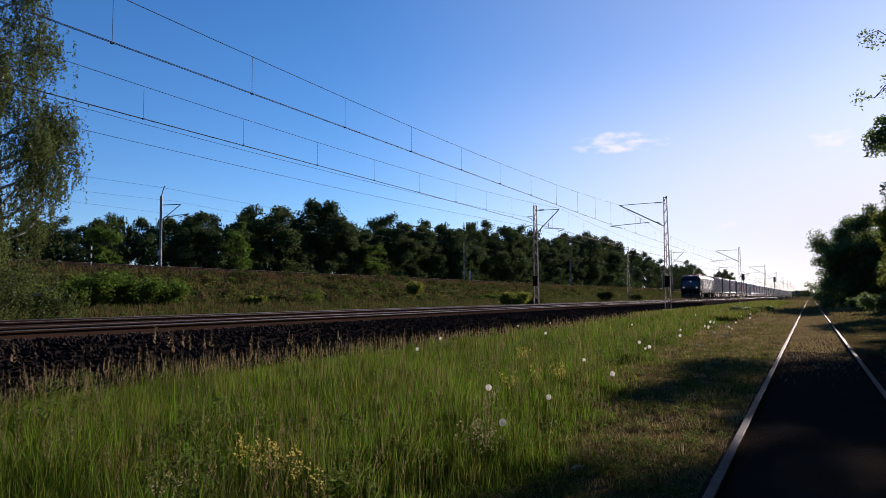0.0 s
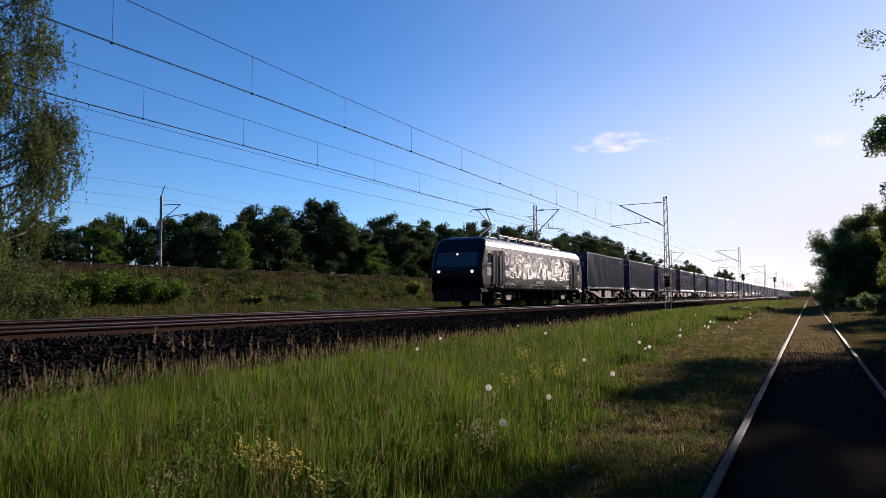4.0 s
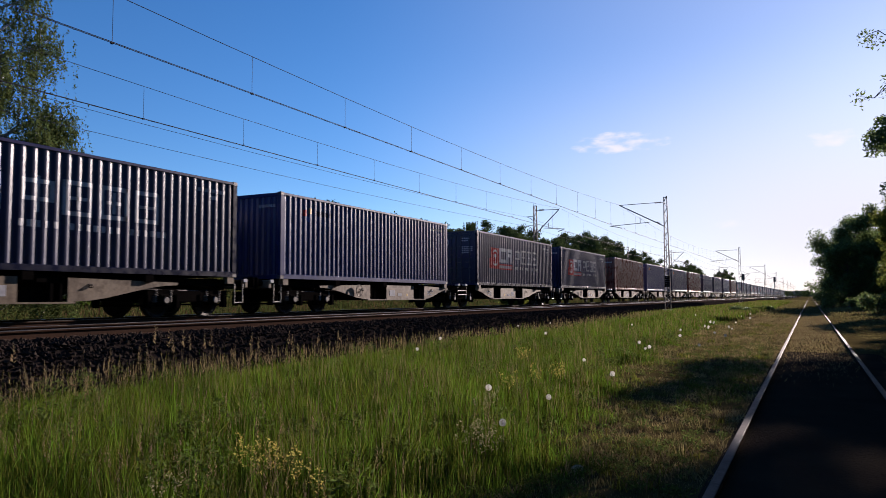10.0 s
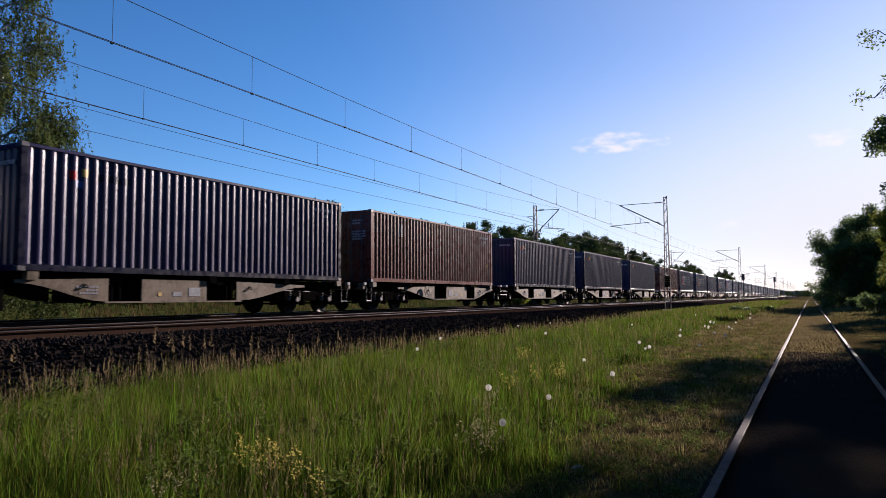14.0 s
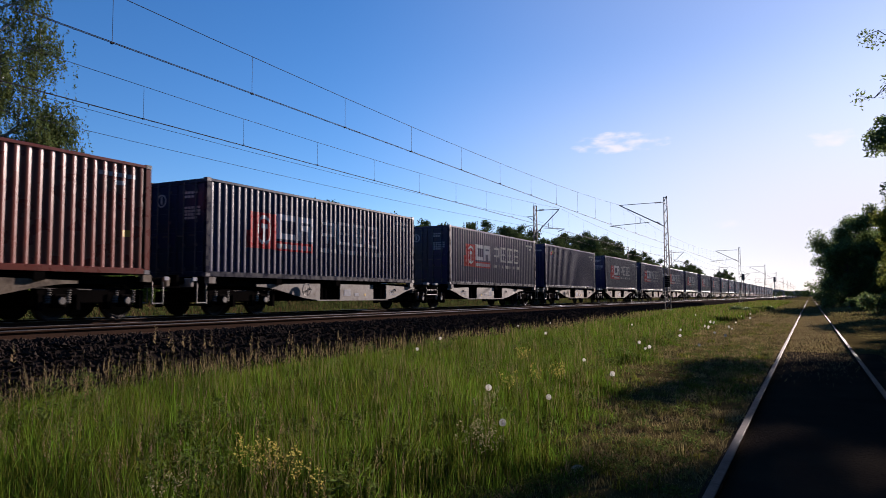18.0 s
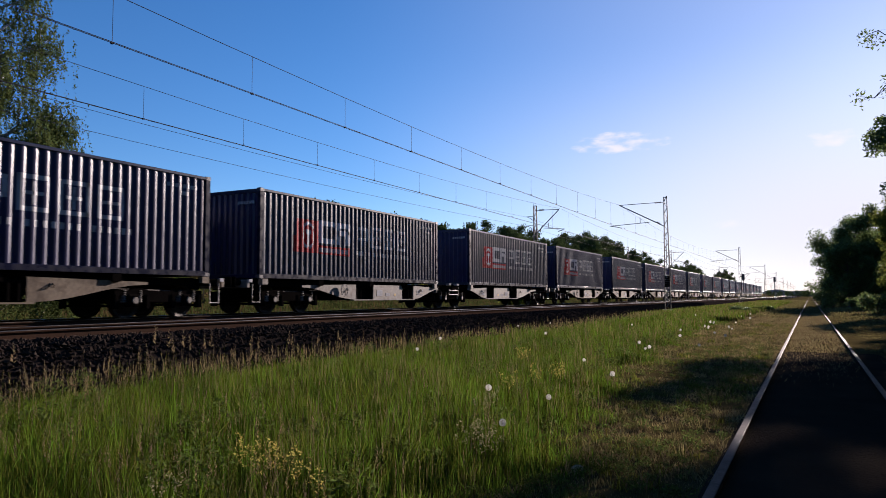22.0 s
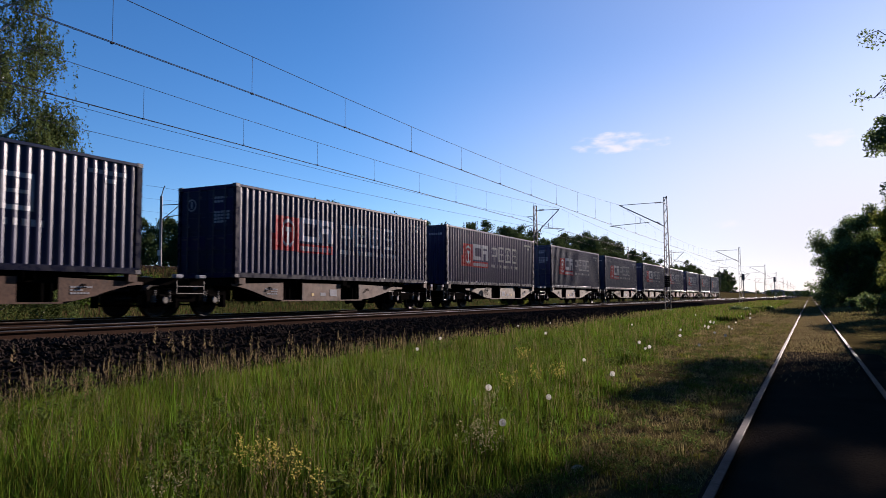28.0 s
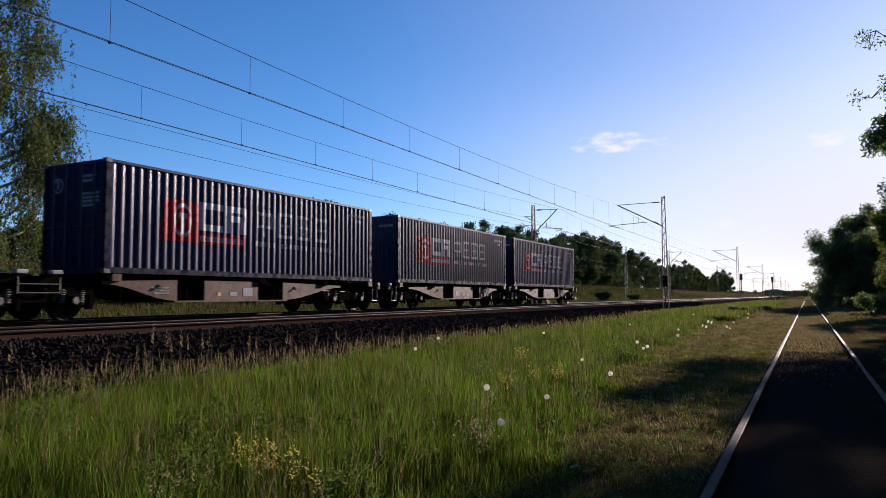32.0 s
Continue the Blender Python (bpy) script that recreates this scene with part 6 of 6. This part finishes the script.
# low distant woods, haze painted into their colour, close the view along the tracks
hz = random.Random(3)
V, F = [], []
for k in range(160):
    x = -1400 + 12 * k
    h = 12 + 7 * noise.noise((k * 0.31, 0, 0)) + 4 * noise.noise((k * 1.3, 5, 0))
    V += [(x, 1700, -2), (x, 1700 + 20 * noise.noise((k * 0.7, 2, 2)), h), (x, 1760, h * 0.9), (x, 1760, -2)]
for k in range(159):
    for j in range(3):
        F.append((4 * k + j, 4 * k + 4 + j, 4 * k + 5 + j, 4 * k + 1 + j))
tagged(raw("backdrop", V, F, M["haze"], smooth=True), "low line of distant woods, haze put into its colour", "woods", kind="structure")
# ---- meadow, trodden grass and flowers ----
gr = np.random.default_rng(21)
GX = np.array([a for a, _ in SHAPE], float)
GZ = np.array([b for _, b in SHAPE], float)


def blades(name, x, y, h, w_, lean, mat, label, seed_heads=0.0):
    """Grass blades: a bent leaf of three triangles each, rooted on the ground."""
    n = len(x)
    z = np.interp(x, GX, GZ) - 0.02
    a = gr.uniform(0, math.tau, n)
    d = np.stack([np.cos(a), np.sin(a)], -1)
    face = gr.uniform(0, math.tau, n)
    s = np.stack([np.cos(face), np.sin(face)], -1) * w_[:, None] * 0.5
    bend = (lean * h * gr.uniform(0.3, 1.2, n))[:, None] * d
    base = np.stack([x, y], -1)
    mid, tip = base + bend * 0.35, base + bend
    zt = z + h * np.sqrt(np.clip(1 - (lean * 0.8) ** 2, 0.3, 1))
    V = np.empty((n, 5, 3))
    V[:, 0, :2], V[:, 0, 2] = base - s, z
    V[:, 1, :2], V[:, 1, 2] = base + s, z
    V[:, 2, :2], V[:, 2, 2] = mid + s * 0.8, z + (zt - z) * 0.6
    V[:, 3, :2], V[:, 3, 2] = mid - s * 0.8, z + (zt - z) * 0.6
    V[:, 4, :2], V[:, 4, 2] = tip, zt
    me = bpy.data.meshes.new(name)
    me.vertices.add(n * 5)
    me.vertices.foreach_set("co", V.ravel())
    i = 5 * np.arange(n)[:, None]
    loops = np.concatenate([i + np.array([[0, 1, 2, 3]]), i + np.array([[3, 2, 4]])], 1).ravel()
    me.loops.add(len(loops))
    me.loops.foreach_set("vertex_index", loops.astype(np.int32))
    me.polygons.add(2 * n)
    starts = (7 * np.arange(n)[:, None] + np.array([[0, 4]])).ravel()
    me.polygons.foreach_set("loop_start", starts.astype(np.int32))
    me.update(calc_edges=True)
    me.materials.append(mat)
    return tagged(new(name, me), label, "grass", kind="stuff")


def patchy(x, y, scale, seed):
    """A smooth random field from 0 to 1."""
    k = np.random.default_rng(seed)
    t = np.zeros_like(x)
    for _ in range(7):
        a, b, c = k.normal(0, scale, 2).tolist() + [k.uniform(0, 6.28)]
        t += np.sin(a * x + b * y + c)
    return 0.5 + 0.5 * np.tanh(t / 2.2)


def scatter(n, y0, y1, power, x0, x1):
    y = y0 + (y1 - y0) * gr.random(n) ** power
    x = gr.uniform(x0, x1, n)
    return x, y


def meadow_edge(y):
    """Right-hand edge of the tall grass towards the trodden strip."""
    return np.interp(y, [-10, 4.5, 5.5, 8.2, 10.2, 16, 22, 31, 54, 120], [-1.9, -1.9, -2.0, -2.0, -2.55, -3.1, -3.4, -3.8, -3.7, -3.5]) + 0.35 * np.sin(y * 1.9) * np.sin(y * 0.63 + 1)


def tufted(n, each, y0, y1, power, x0, x1, spread):
    """Roots of blades in tufts: places, and a vigour that each tuft shares."""
    cx, cy = scatter(n, y0, y1, power, x0, x1)
    vigour = np.exp(gr.normal(0, 0.3, n))
    k = np.repeat(np.arange(n), each)
    wide = spread * (1 + cy[k] / 20)
    return cx[k] + gr.normal(0, 1, len(k)) * wide, cy[k] + gr.normal(0, 1, len(k)) * wide, vigour[k], np.repeat(gr.random(n), each)


x, y, vig, kind_ = tufted(30000, 9, 1.6, 46, 2.0, -8.6, -1.4, 0.04)
x2, y2 = scatter(190000, 1.6, 46, 2.0, -8.6, -1.4)
x, y = np.concatenate([x, x2]), np.concatenate([y, y2])
vig, kind_ = np.concatenate([vig, np.full(len(x2), 0.8)]), np.concatenate([kind_, gr.random(len(x2))])
ok = (x < meadow_edge(y) + gr.normal(0, 0.12, len(x))) & (x > -1.85 * y - 1.5)
x, y, vig, kind_ = x[ok], y[ok], vig[ok], kind_[ok]
p = 0.6 * patchy(x, y, 0.9, 3) + 0.4 * patchy(x, y, 6.0, 4)
far = np.clip((y - 5) / 25, 0, 1)
h = 0.9 * (0.13 + 0.26 * p + gr.normal(0, 0.07, len(x)).clip(-0.1, 0.25)) * vig.clip(0.5, 1.7) * np.clip((meadow_edge(y) - x) / 0.8, 0.35, 1) * np.clip((x + 8.9) / 1.6, 0.3, 1)
for lo_, hi_, wide, tall, bent, mat_, note in ((0.0, 0.78, 0.0066, 1.0, 0.75, "grass", "tall green meadow grass in evening light"), (0.78, 0.93, 0.0055, 1.05, 0.85, "olivegrass", "yellow-olive blades among the meadow grass"),
                                               (0.93, 1.01, 0.0036, 1.2, 0.45, "drygrass", "thin dry stalks among the meadow grass")):
    q = (kind_ >= lo_) & (kind_ < hi_)
    blades("meadow_grass", x[q], y[q], h[q] * tall, (wide + 0.012 * far[q]) * gr.uniform(0.6, 1.3, q.sum()), gr.uniform(0.08, bent, q.sum()), M[mat_], note)
# leafy weeds between the blades
wx, wy = scatter(450, 3.2, 30, 1.7, -8.0, -2.0)
ok = (wx < meadow_edge(wy)) & (wx > -1.85 * wy - 1)
spots = [(a, b, float(np.interp(a, GX, GZ)) + gr.uniform(0.08, 0.34), gr.uniform(0.06, 0.15)) for a, b in zip(wx[ok], wy[ok])]
clump_stuff("meadow_weeds", spots, 60, 0.02, M["leafmeadow"], "small leafy weeds between the meadow grass", seed=31, category="weeds")
# farther meadow and the strip beyond
x, y = scatter(60000, 40, 170, 1.6, -9.0, -2.0)
ok = x < meadow_edge(y)
x, y = x[ok], y[ok]
kind_ = gr.random(len(x))
for lo_, hi_, mat_, note in ((0.0, 0.4, "grass", "tall meadow grass farther along the line"), (0.4, 0.75, "olivegrass", "olive meadow grass farther along the line"), (0.75, 1.01, "drygrass", "dry seeding grass farther along the line")):
    q = (kind_ >= lo_) & (kind_ < hi_)
    blades("meadow_grass", x[q], y[q], gr.uniform(0.18, 0.5, q.sum()), 0.025 + 0.0005 * y[q], gr.uniform(0.1, 0.6, q.sum()), M[mat_], note)
x, y = scatter(40000, -14, 2.0, 1.0, -8.6, 7)
ok = (np.abs(x + 0.65) > 0.05) & (np.abs(x - 0.857) > 0.05)
x, y = x[ok], y[ok]
blades("meadow_grass", x, y, np.where(x < -1.9, 0.35, 0.08) * gr.uniform(0.6, 1.2, len(x)), np.full(len(x), 0.012), gr.uniform(0.1, 0.6, len(x)), M["grass"], "meadow grass beside the siding")
x, y, vig, kind_ = tufted(7000, 9, 3, 150, 1.7, -41, -20.2, 0.1)
tall = gr.uniform(0.15, 0.4, len(x)) * vig.clip(0.5, 2.2)
for lo_, hi_, mat_, note in ((0.0, 0.72, "leafweed", "rough grass between the railway lines"), (0.72, 1.01, "leafbrown", "dry brown grass between the railway lines")):
    q = (kind_ >= lo_) & (kind_ < hi_)
    blades("rough_grass", x[q], y[q], tall[q], 0.02 + 0.0007 * y[q], gr.uniform(0.1, 0.6, q.sum()), M[mat_], note)
spots = []
for _ in range(260):
    y_, x_ = 6 + 90 * rs.random() ** 1.4, rs.uniform(-38, -20.8)
    spots.append((x_, y_, ground_z(x_, y_) + 0.15, rs.uniform(0.2, 0.5)))
clump_stuff("trackside_weeds", spots, 110, 0.06, M["leafweed"], "leafy weeds in the rough grass beyond the tracks", seed=33)
x, y = scatter(45000, 12, 330, 1.6, -58.4, -40)
blades("embankment_grass", x, y, gr.uniform(0.3, 0.7, len(x)), 0.03 + 0.0008 * y, gr.uniform(0.1, 0.5, len(x)), M["leafweed"], "rough green grass on the embankment slope")
x, y = scatter(22000, 12, 330, 1.6, -58.6, -40)
x = np.where(gr.random(len(x)) < 0.5, x, -58.6 + 2.5 * gr.random(len(x)))
blades("embankment_grass", x, y, gr.uniform(0.3, 0.7, len(x)), 0.03 + 0.0008 * y, gr.uniform(0.1, 0.5, len(x)), M["leafbrown"], "dry brown grass on the embankment slope")
# trodden strip, the siding and the ground under the trees
x, y = scatter(330000, 1.5, 60, 2.2, -4.2, 6.5)
ok = (x > meadow_edge(y) - 0.3) & ((np.abs(x - 0.25) > 0.98) | (gr.random(len(x)) < np.clip((y - 7) / 14, 0.25, 1))) & (np.abs(x + 0.65) > 0.05) & (np.abs(x - 0.857) > 0.05)
x, y = x[ok], y[ok]
bare = patchy(x, y, 1.6, 9)
ok = gr.random(len(x)) < 0.6 + 0.4 * bare
x, y = x[ok], y[ok]
far = np.clip((y - 4) / 25, 0, 1)
blades("trodden_grass", x, y, gr.uniform(0.025, 0.075, len(x)) * (1 + 0.5 * far) * (0.35 + 1.0 * patchy(x, y, 3.2, 11) * patchy(x, y, 9.0, 13)) * np.where(np.abs(x - 0.1) < 1.2, 0.6, 1.0), 0.009 + 0.02 * far, gr.uniform(0.2, 0.9, len(x)), M["shortgrass"], "short trodden grass with bare patches beside the siding")
x, y = scatter(150000, 1.5, 60, 2.2, -4.2, -0.7)
ok = x > meadow_edge(y) - 0.2
x, y = x[ok], y[ok]
far = np.clip((y - 4) / 25, 0, 1)
blades("trodden_grass", x, y, gr.uniform(0.02, 0.06, len(x)) * (1 + 0.8 * far) * (0.4 + 1.2 * patchy(x, y, 4.0, 12)), 0.009 + 0.02 * far, gr.uniform(0.5, 0.95, len(x)), M["straw"], "flattened dry straw on the trodden strip beside the siding")
x, y, vig, kind_ = tufted(1500, 26, 3.5, 40, 1.6, -4.0, -0.85, 0.035)
ok = (x > meadow_edge(y) - 0.2) & (np.abs(x + 0.65) > 0.12)
x, y, vig, kind_ = x[ok], y[ok], vig[ok], kind_[ok]
for lo_, hi_, mat_, note in ((0.0, 0.5, "shortgrass", "low tufts of worn grass on the trodden strip"), (0.5, 0.8, "olivegrass", "low olive tufts on the trodden strip"), (0.8, 1.01, "straw", "low straw tufts on the trodden strip")):
    q = (kind_ >= lo_) & (kind_ < hi_)
    blades("strip_tufts", x[q], y[q], gr.uniform(0.05, 0.13, q.sum()) * vig[q].clip(0.5, 1.6), 0.006 + 0.0006 * y[q], gr.uniform(0.3, 0.9, q.sum()), M[mat_], note)
x, y = scatter(26000, 11, 62, 1.5, -0.6, 0.8)
ok = gr.random(len(x)) < np.clip((y - 12) / 18, 0, 1) ** 1.5
x, y = x[ok], y[ok]
blades("siding_straw", x, y, gr.uniform(0.08, 0.11, len(x)), 0.008 + 0.0006 * y, gr.uniform(0.5, 0.95, len(x)), M["straw"], "dry straw and worn grass between the rails of the siding")
wx, wy = scatter(700, 3.5, 22, 1.7, -3.4, -0.8)
ok = wx > meadow_edge(wy) - 0.2
spots = [(a, b, 0.06 + gr.uniform(0.0, 0.05), gr.uniform(0.04, 0.11)) for a, b in zip(wx[ok], wy[ok])]
clump_stuff("clover", spots, 70, 0.011, M["leafmeadow"], "low clover and plantain tufts on the trodden strip", flat=0.45, seed=32, category="weeds")
x, y = scatter(40000, 50, 260, 1.5, -5, 10)
blades("trodden_grass", x, y, gr.uniform(0.06, 0.2, len(x)) * np.where(np.abs(x - 0.1) < 1.3, 0.3, 1.0), 0.03 + 0.0008 * y, gr.uniform(0.2, 0.7, len(x)), M["shortgrass"], "short grass along the siding in the distance")


# tall dry seed stalks at the foot of the ballast
def stalks(n, x, y, h, label, thick=1.0, mat="seedhead"):
    V, F = [], []
    for k in range(n):
        a, hh = gr.uniform(0, math.tau), h[k]
        z0 = float(np.interp(x[k], GX, GZ))
        lean = Vector((math.cos(a), math.sin(a), 0)) * hh * gr.uniform(0.02, 0.16)
        base = Vector((x[k], y[k], z0))
        tip = base + Vector((0, 0, hh)) + lean
        i = len(V)
        V += [base + Vector((-0.003, 0.002, 0)) * thick, base + Vector((0.003, -0.002, 0)) * thick, tip]
        F.append((i, i + 1, i + 2))
        for q in range(16):
            f = 0.68 + 0.32 * q / 15
            c = base.lerp(tip, f)
            b = gr.uniform(0, math.tau)
            s = (0.04 * (1.1 - f) * 2.6 * hh + 0.008) * thick
            out = Vector((math.cos(b), math.sin(b), 0.9)) * s
            side = Vector((-math.sin(b), math.cos(b), 0.2)) * s * 0.32
            i = len(V)
            V += [c, c + out * 0.5 + side, c + out, c + out * 0.5 - side]
            F.append((i, i + 1, i + 2, i + 3))
    return tagged(raw("seed_stalks", [tuple(v) for v in V], F, M[mat]), label, "grass", kind="stuff")


n = 110
yy = 3.5 + 45 * gr.random(n) ** 1.5
xx = -8.15 + gr.normal(0, 0.28, n)
stalks(n, xx, yy, gr.uniform(0.3, 0.6, n), "dry grass stalks with feathery seed heads along the ballast", 0.8)
n = 1500
yy = 3.0 + 40 * gr.random(n) ** 1.5
stalks(n, gr.uniform(-8.6, -7.2, n), yy, gr.uniform(0.26, 0.46, n), "pinkish brown grass in seed along the foot of the ballast", 0.75)
tall_y = [5.0, 5.2, 6.9, 7.3, 7.42, 7.55, 7.8, 7.86, 8.2, 8.25, 9.1, 9.3, 10.1, 10.2, 10.9, 11.8]
stalks(len(tall_y), [-8.3 + 0.05 * (k % 3) for k in range(len(tall_y))], tall_y, [0.7, 0.75, 0.6, 0.9, 0.8, 0.7, 0.78, 0.7, 0.75, 0.7, 0.68, 0.6, 0.65, 0.6, 0.6, 0.6], "tall feathery grass stalks standing before the ballast", 1.15)
for n, mat_, note, tall in ((1500, "seedhead", "thin flowering grass stalks in the meadow", 0.6), (2200, "olivegrass", "greenish grass panicles in the meadow", 0.55)):
    yy = 3.0 + 32 * gr.random(n) ** 1.6
    xx = gr.uniform(-8.2, -2.2, n)
    ok = (xx < meadow_edge(yy) - 0.1) & (xx > -1.85 * yy - 1)
    xx, yy = xx[ok], yy[ok]
    stalks(len(xx), xx, yy, gr.uniform(0.3, tall, len(xx)), note, 0.55, mat_)

# seed clocks: a stem and a ball of fluff
DANDELIONS = [(-2.75, 9.56), (-1.97, 7.95), (-6.9, 13.36), (-1.89, 4.58), (-2.73, 6.28), (-2.01, 5.9), (-5.82, 10.44), (-5.56, 16.17), (-7.72, 19.98), (-2.86, 13.61), (-2.43, 12.03), (-2.96, 19.04), (-2.55, 16.3), (-1.75, 13.22), (-2.9, 24.67),
              (-2.77, 22.23), (-2.01, 17.85), (-1.66, 16.65), (-1.97, 20.86), (-2.16, 24.93), (-2.6, 32.63), (-2.49, 20.66), (-2.1, 30.21), (-4.82, 21.95), (-2.45, 12.46), (-2.67, 21.4), (-2.57, 21.44), (-3.03, 25.77), (-2.85, 25.25), (-2.06, 21.63), (-1.84, 20.17), (-2.54, 36.83), (-4.62, 34.02), (-7.57, 22.5), (-2.75, 24.19)]
clock = None
for k, (x, y) in enumerate(DANDELIONS):
    z0 = float(np.interp(x, GX, GZ))
    if clock is None:
        clock = new("dandelion")
        bm = bmesh.new()
        tube(bm, (0.02, 0, -0.62), (0, 0, 0), 0.004, 0.003, seg=5)
        part("stem", bm, M["grass"], clock)
        V, F = [], []
        for q in range(130):
            t = math.acos(1 - 2 * (q + 0.5) / 130)
            a = q * 2.39996
            d = Vector((math.sin(t) * math.cos(a), math.sin(t) * math.sin(a), math.cos(t)))
            o = d.orthogonal().normalized()
            o2 = d.cross(o)
            c = d * 0.042
            i = len(V)
            V += [d * 0.006 + o * 0.0006, d * 0.006 - o * 0.0006, d * 0.036]
            F.append((i, i + 1, i + 2))
            for w_ in range(5):
                u = o * math.cos(w_ * 1.257 + q) + o2 * math.sin(w_ * 1.257 + q)
                n_ = d.cross(u) * 0.0016
                j = len(V)
                V += [d * 0.034 + n_, d * 0.034 - n_, c + u * 0.012]
                F.append((j, j + 1, j + 2))
        raw("seed_head", [tuple(v) for v in V], F, M["fluff"], clock, "white fluffy seed ball")
        tagged(clock, "white dandelion seed clock on a thin stem in the grass", "flower", group="dandelion clocks in the meadow")
        o = clock
    else:
        o = copy_thing(clock, Matrix.Identity(4))
    s = 0.55 + 0.25 * ((k * 7) % 5) / 4
    o.matrix_basis = pose(x, y, 0.6, 0, 0, k * 50) @ Matrix.Diagonal((s, s, s, 1))


# yellow and cream blossoming weeds
def bloom(x, y, h, mat, n, seed, label):
    r = random.Random(seed)
    z0 = float(np.interp(x, GX, GZ))
    b = tagged(new("flowering_weed"), label, "flower", group="blossoming weeds in the meadow")
    b.location = (x, y, z0)
    tips = []
    for k in range(4):
        bm = bmesh.new()
        a = k * 1.6 + r.uniform(-0.4, 0.4)
        tip = Vector((math.cos(a) * 0.09 * r.uniform(0.4, 1.4), math.sin(a) * 0.09 * r.uniform(0.4, 1.4), h * r.uniform(0.8, 1.05)))
        tube(bm, (0, 0, 0), tip, 0.004, 0.002, seg=4, caps=False)
        part("stem", bm, M["grass"], b)
        for q in range(5):
            p = Vector((0, 0, 0)).lerp(tip, 0.72 + 0.07 * q)
            tips.append(tuple(p + Vector((r.uniform(-0.03, 0.03), r.uniform(-0.03, 0.03), 0))))
    v, f = leaf_cloud(tips, [0.028] * len(tips), n, 0.009, 0, 1, seed)
    raw("blossoms", v.tolist(), f.tolist(), mat, b)
    return b


for k, (x, y) in enumerate(((-3.31, 3.62), (-3.15, 3.65), (-3.02, 3.6), (-2.66, 3.44), (-4.48, 11.94), (-3.14, 9.58), (-3.05, 9.4), (-3.24, 8.94), (-3.22, 8.0), (-4.4, 11.5))):
    bloom(x, y, 0.5, M["yellowbloom"], 170, 200 + k, "yellow blossoming weed in the meadow grass")
for k, (x, y) in enumerate(((-2.36, 5.38), (-2.41, 5.15), (-2.9, 6.6), (-3.1, 7.2), (-2.2, 5.0), (-3.1, 2.79), (-3.0, 6.9))):
    bloom(x, y, 0.46, M["creambloom"], 150, 240 + k, "cream blossoming weed in the meadow grass")
# a pale stone and dry leaves on the trodden strip
bm = bmesh.new()
bmesh.ops.create_icosphere(bm, subdivisions=2, radius=0.045)
for v in bm.verts:
    v.co = Vector((v.co.x * 1.2, v.co.y * 0.8, v.co.z * 0.75)) * (1 + 0.25 * noise.noise(v.co * 30))
pebble = tagged(part("stone", bm, M["palestone"], smooth=True), "pale tan stone lying on the trodden grass", "stone")
pebble.location = (-1.72, 5.75, 0.06)


# ---- what moves ----
def motions():
    for ob, start, z in ROLLING:
        walk(ob, [(t, pose(TRAIN_X, start - s, RAIL_Z + z)) for t, s in STEPS])


motions()
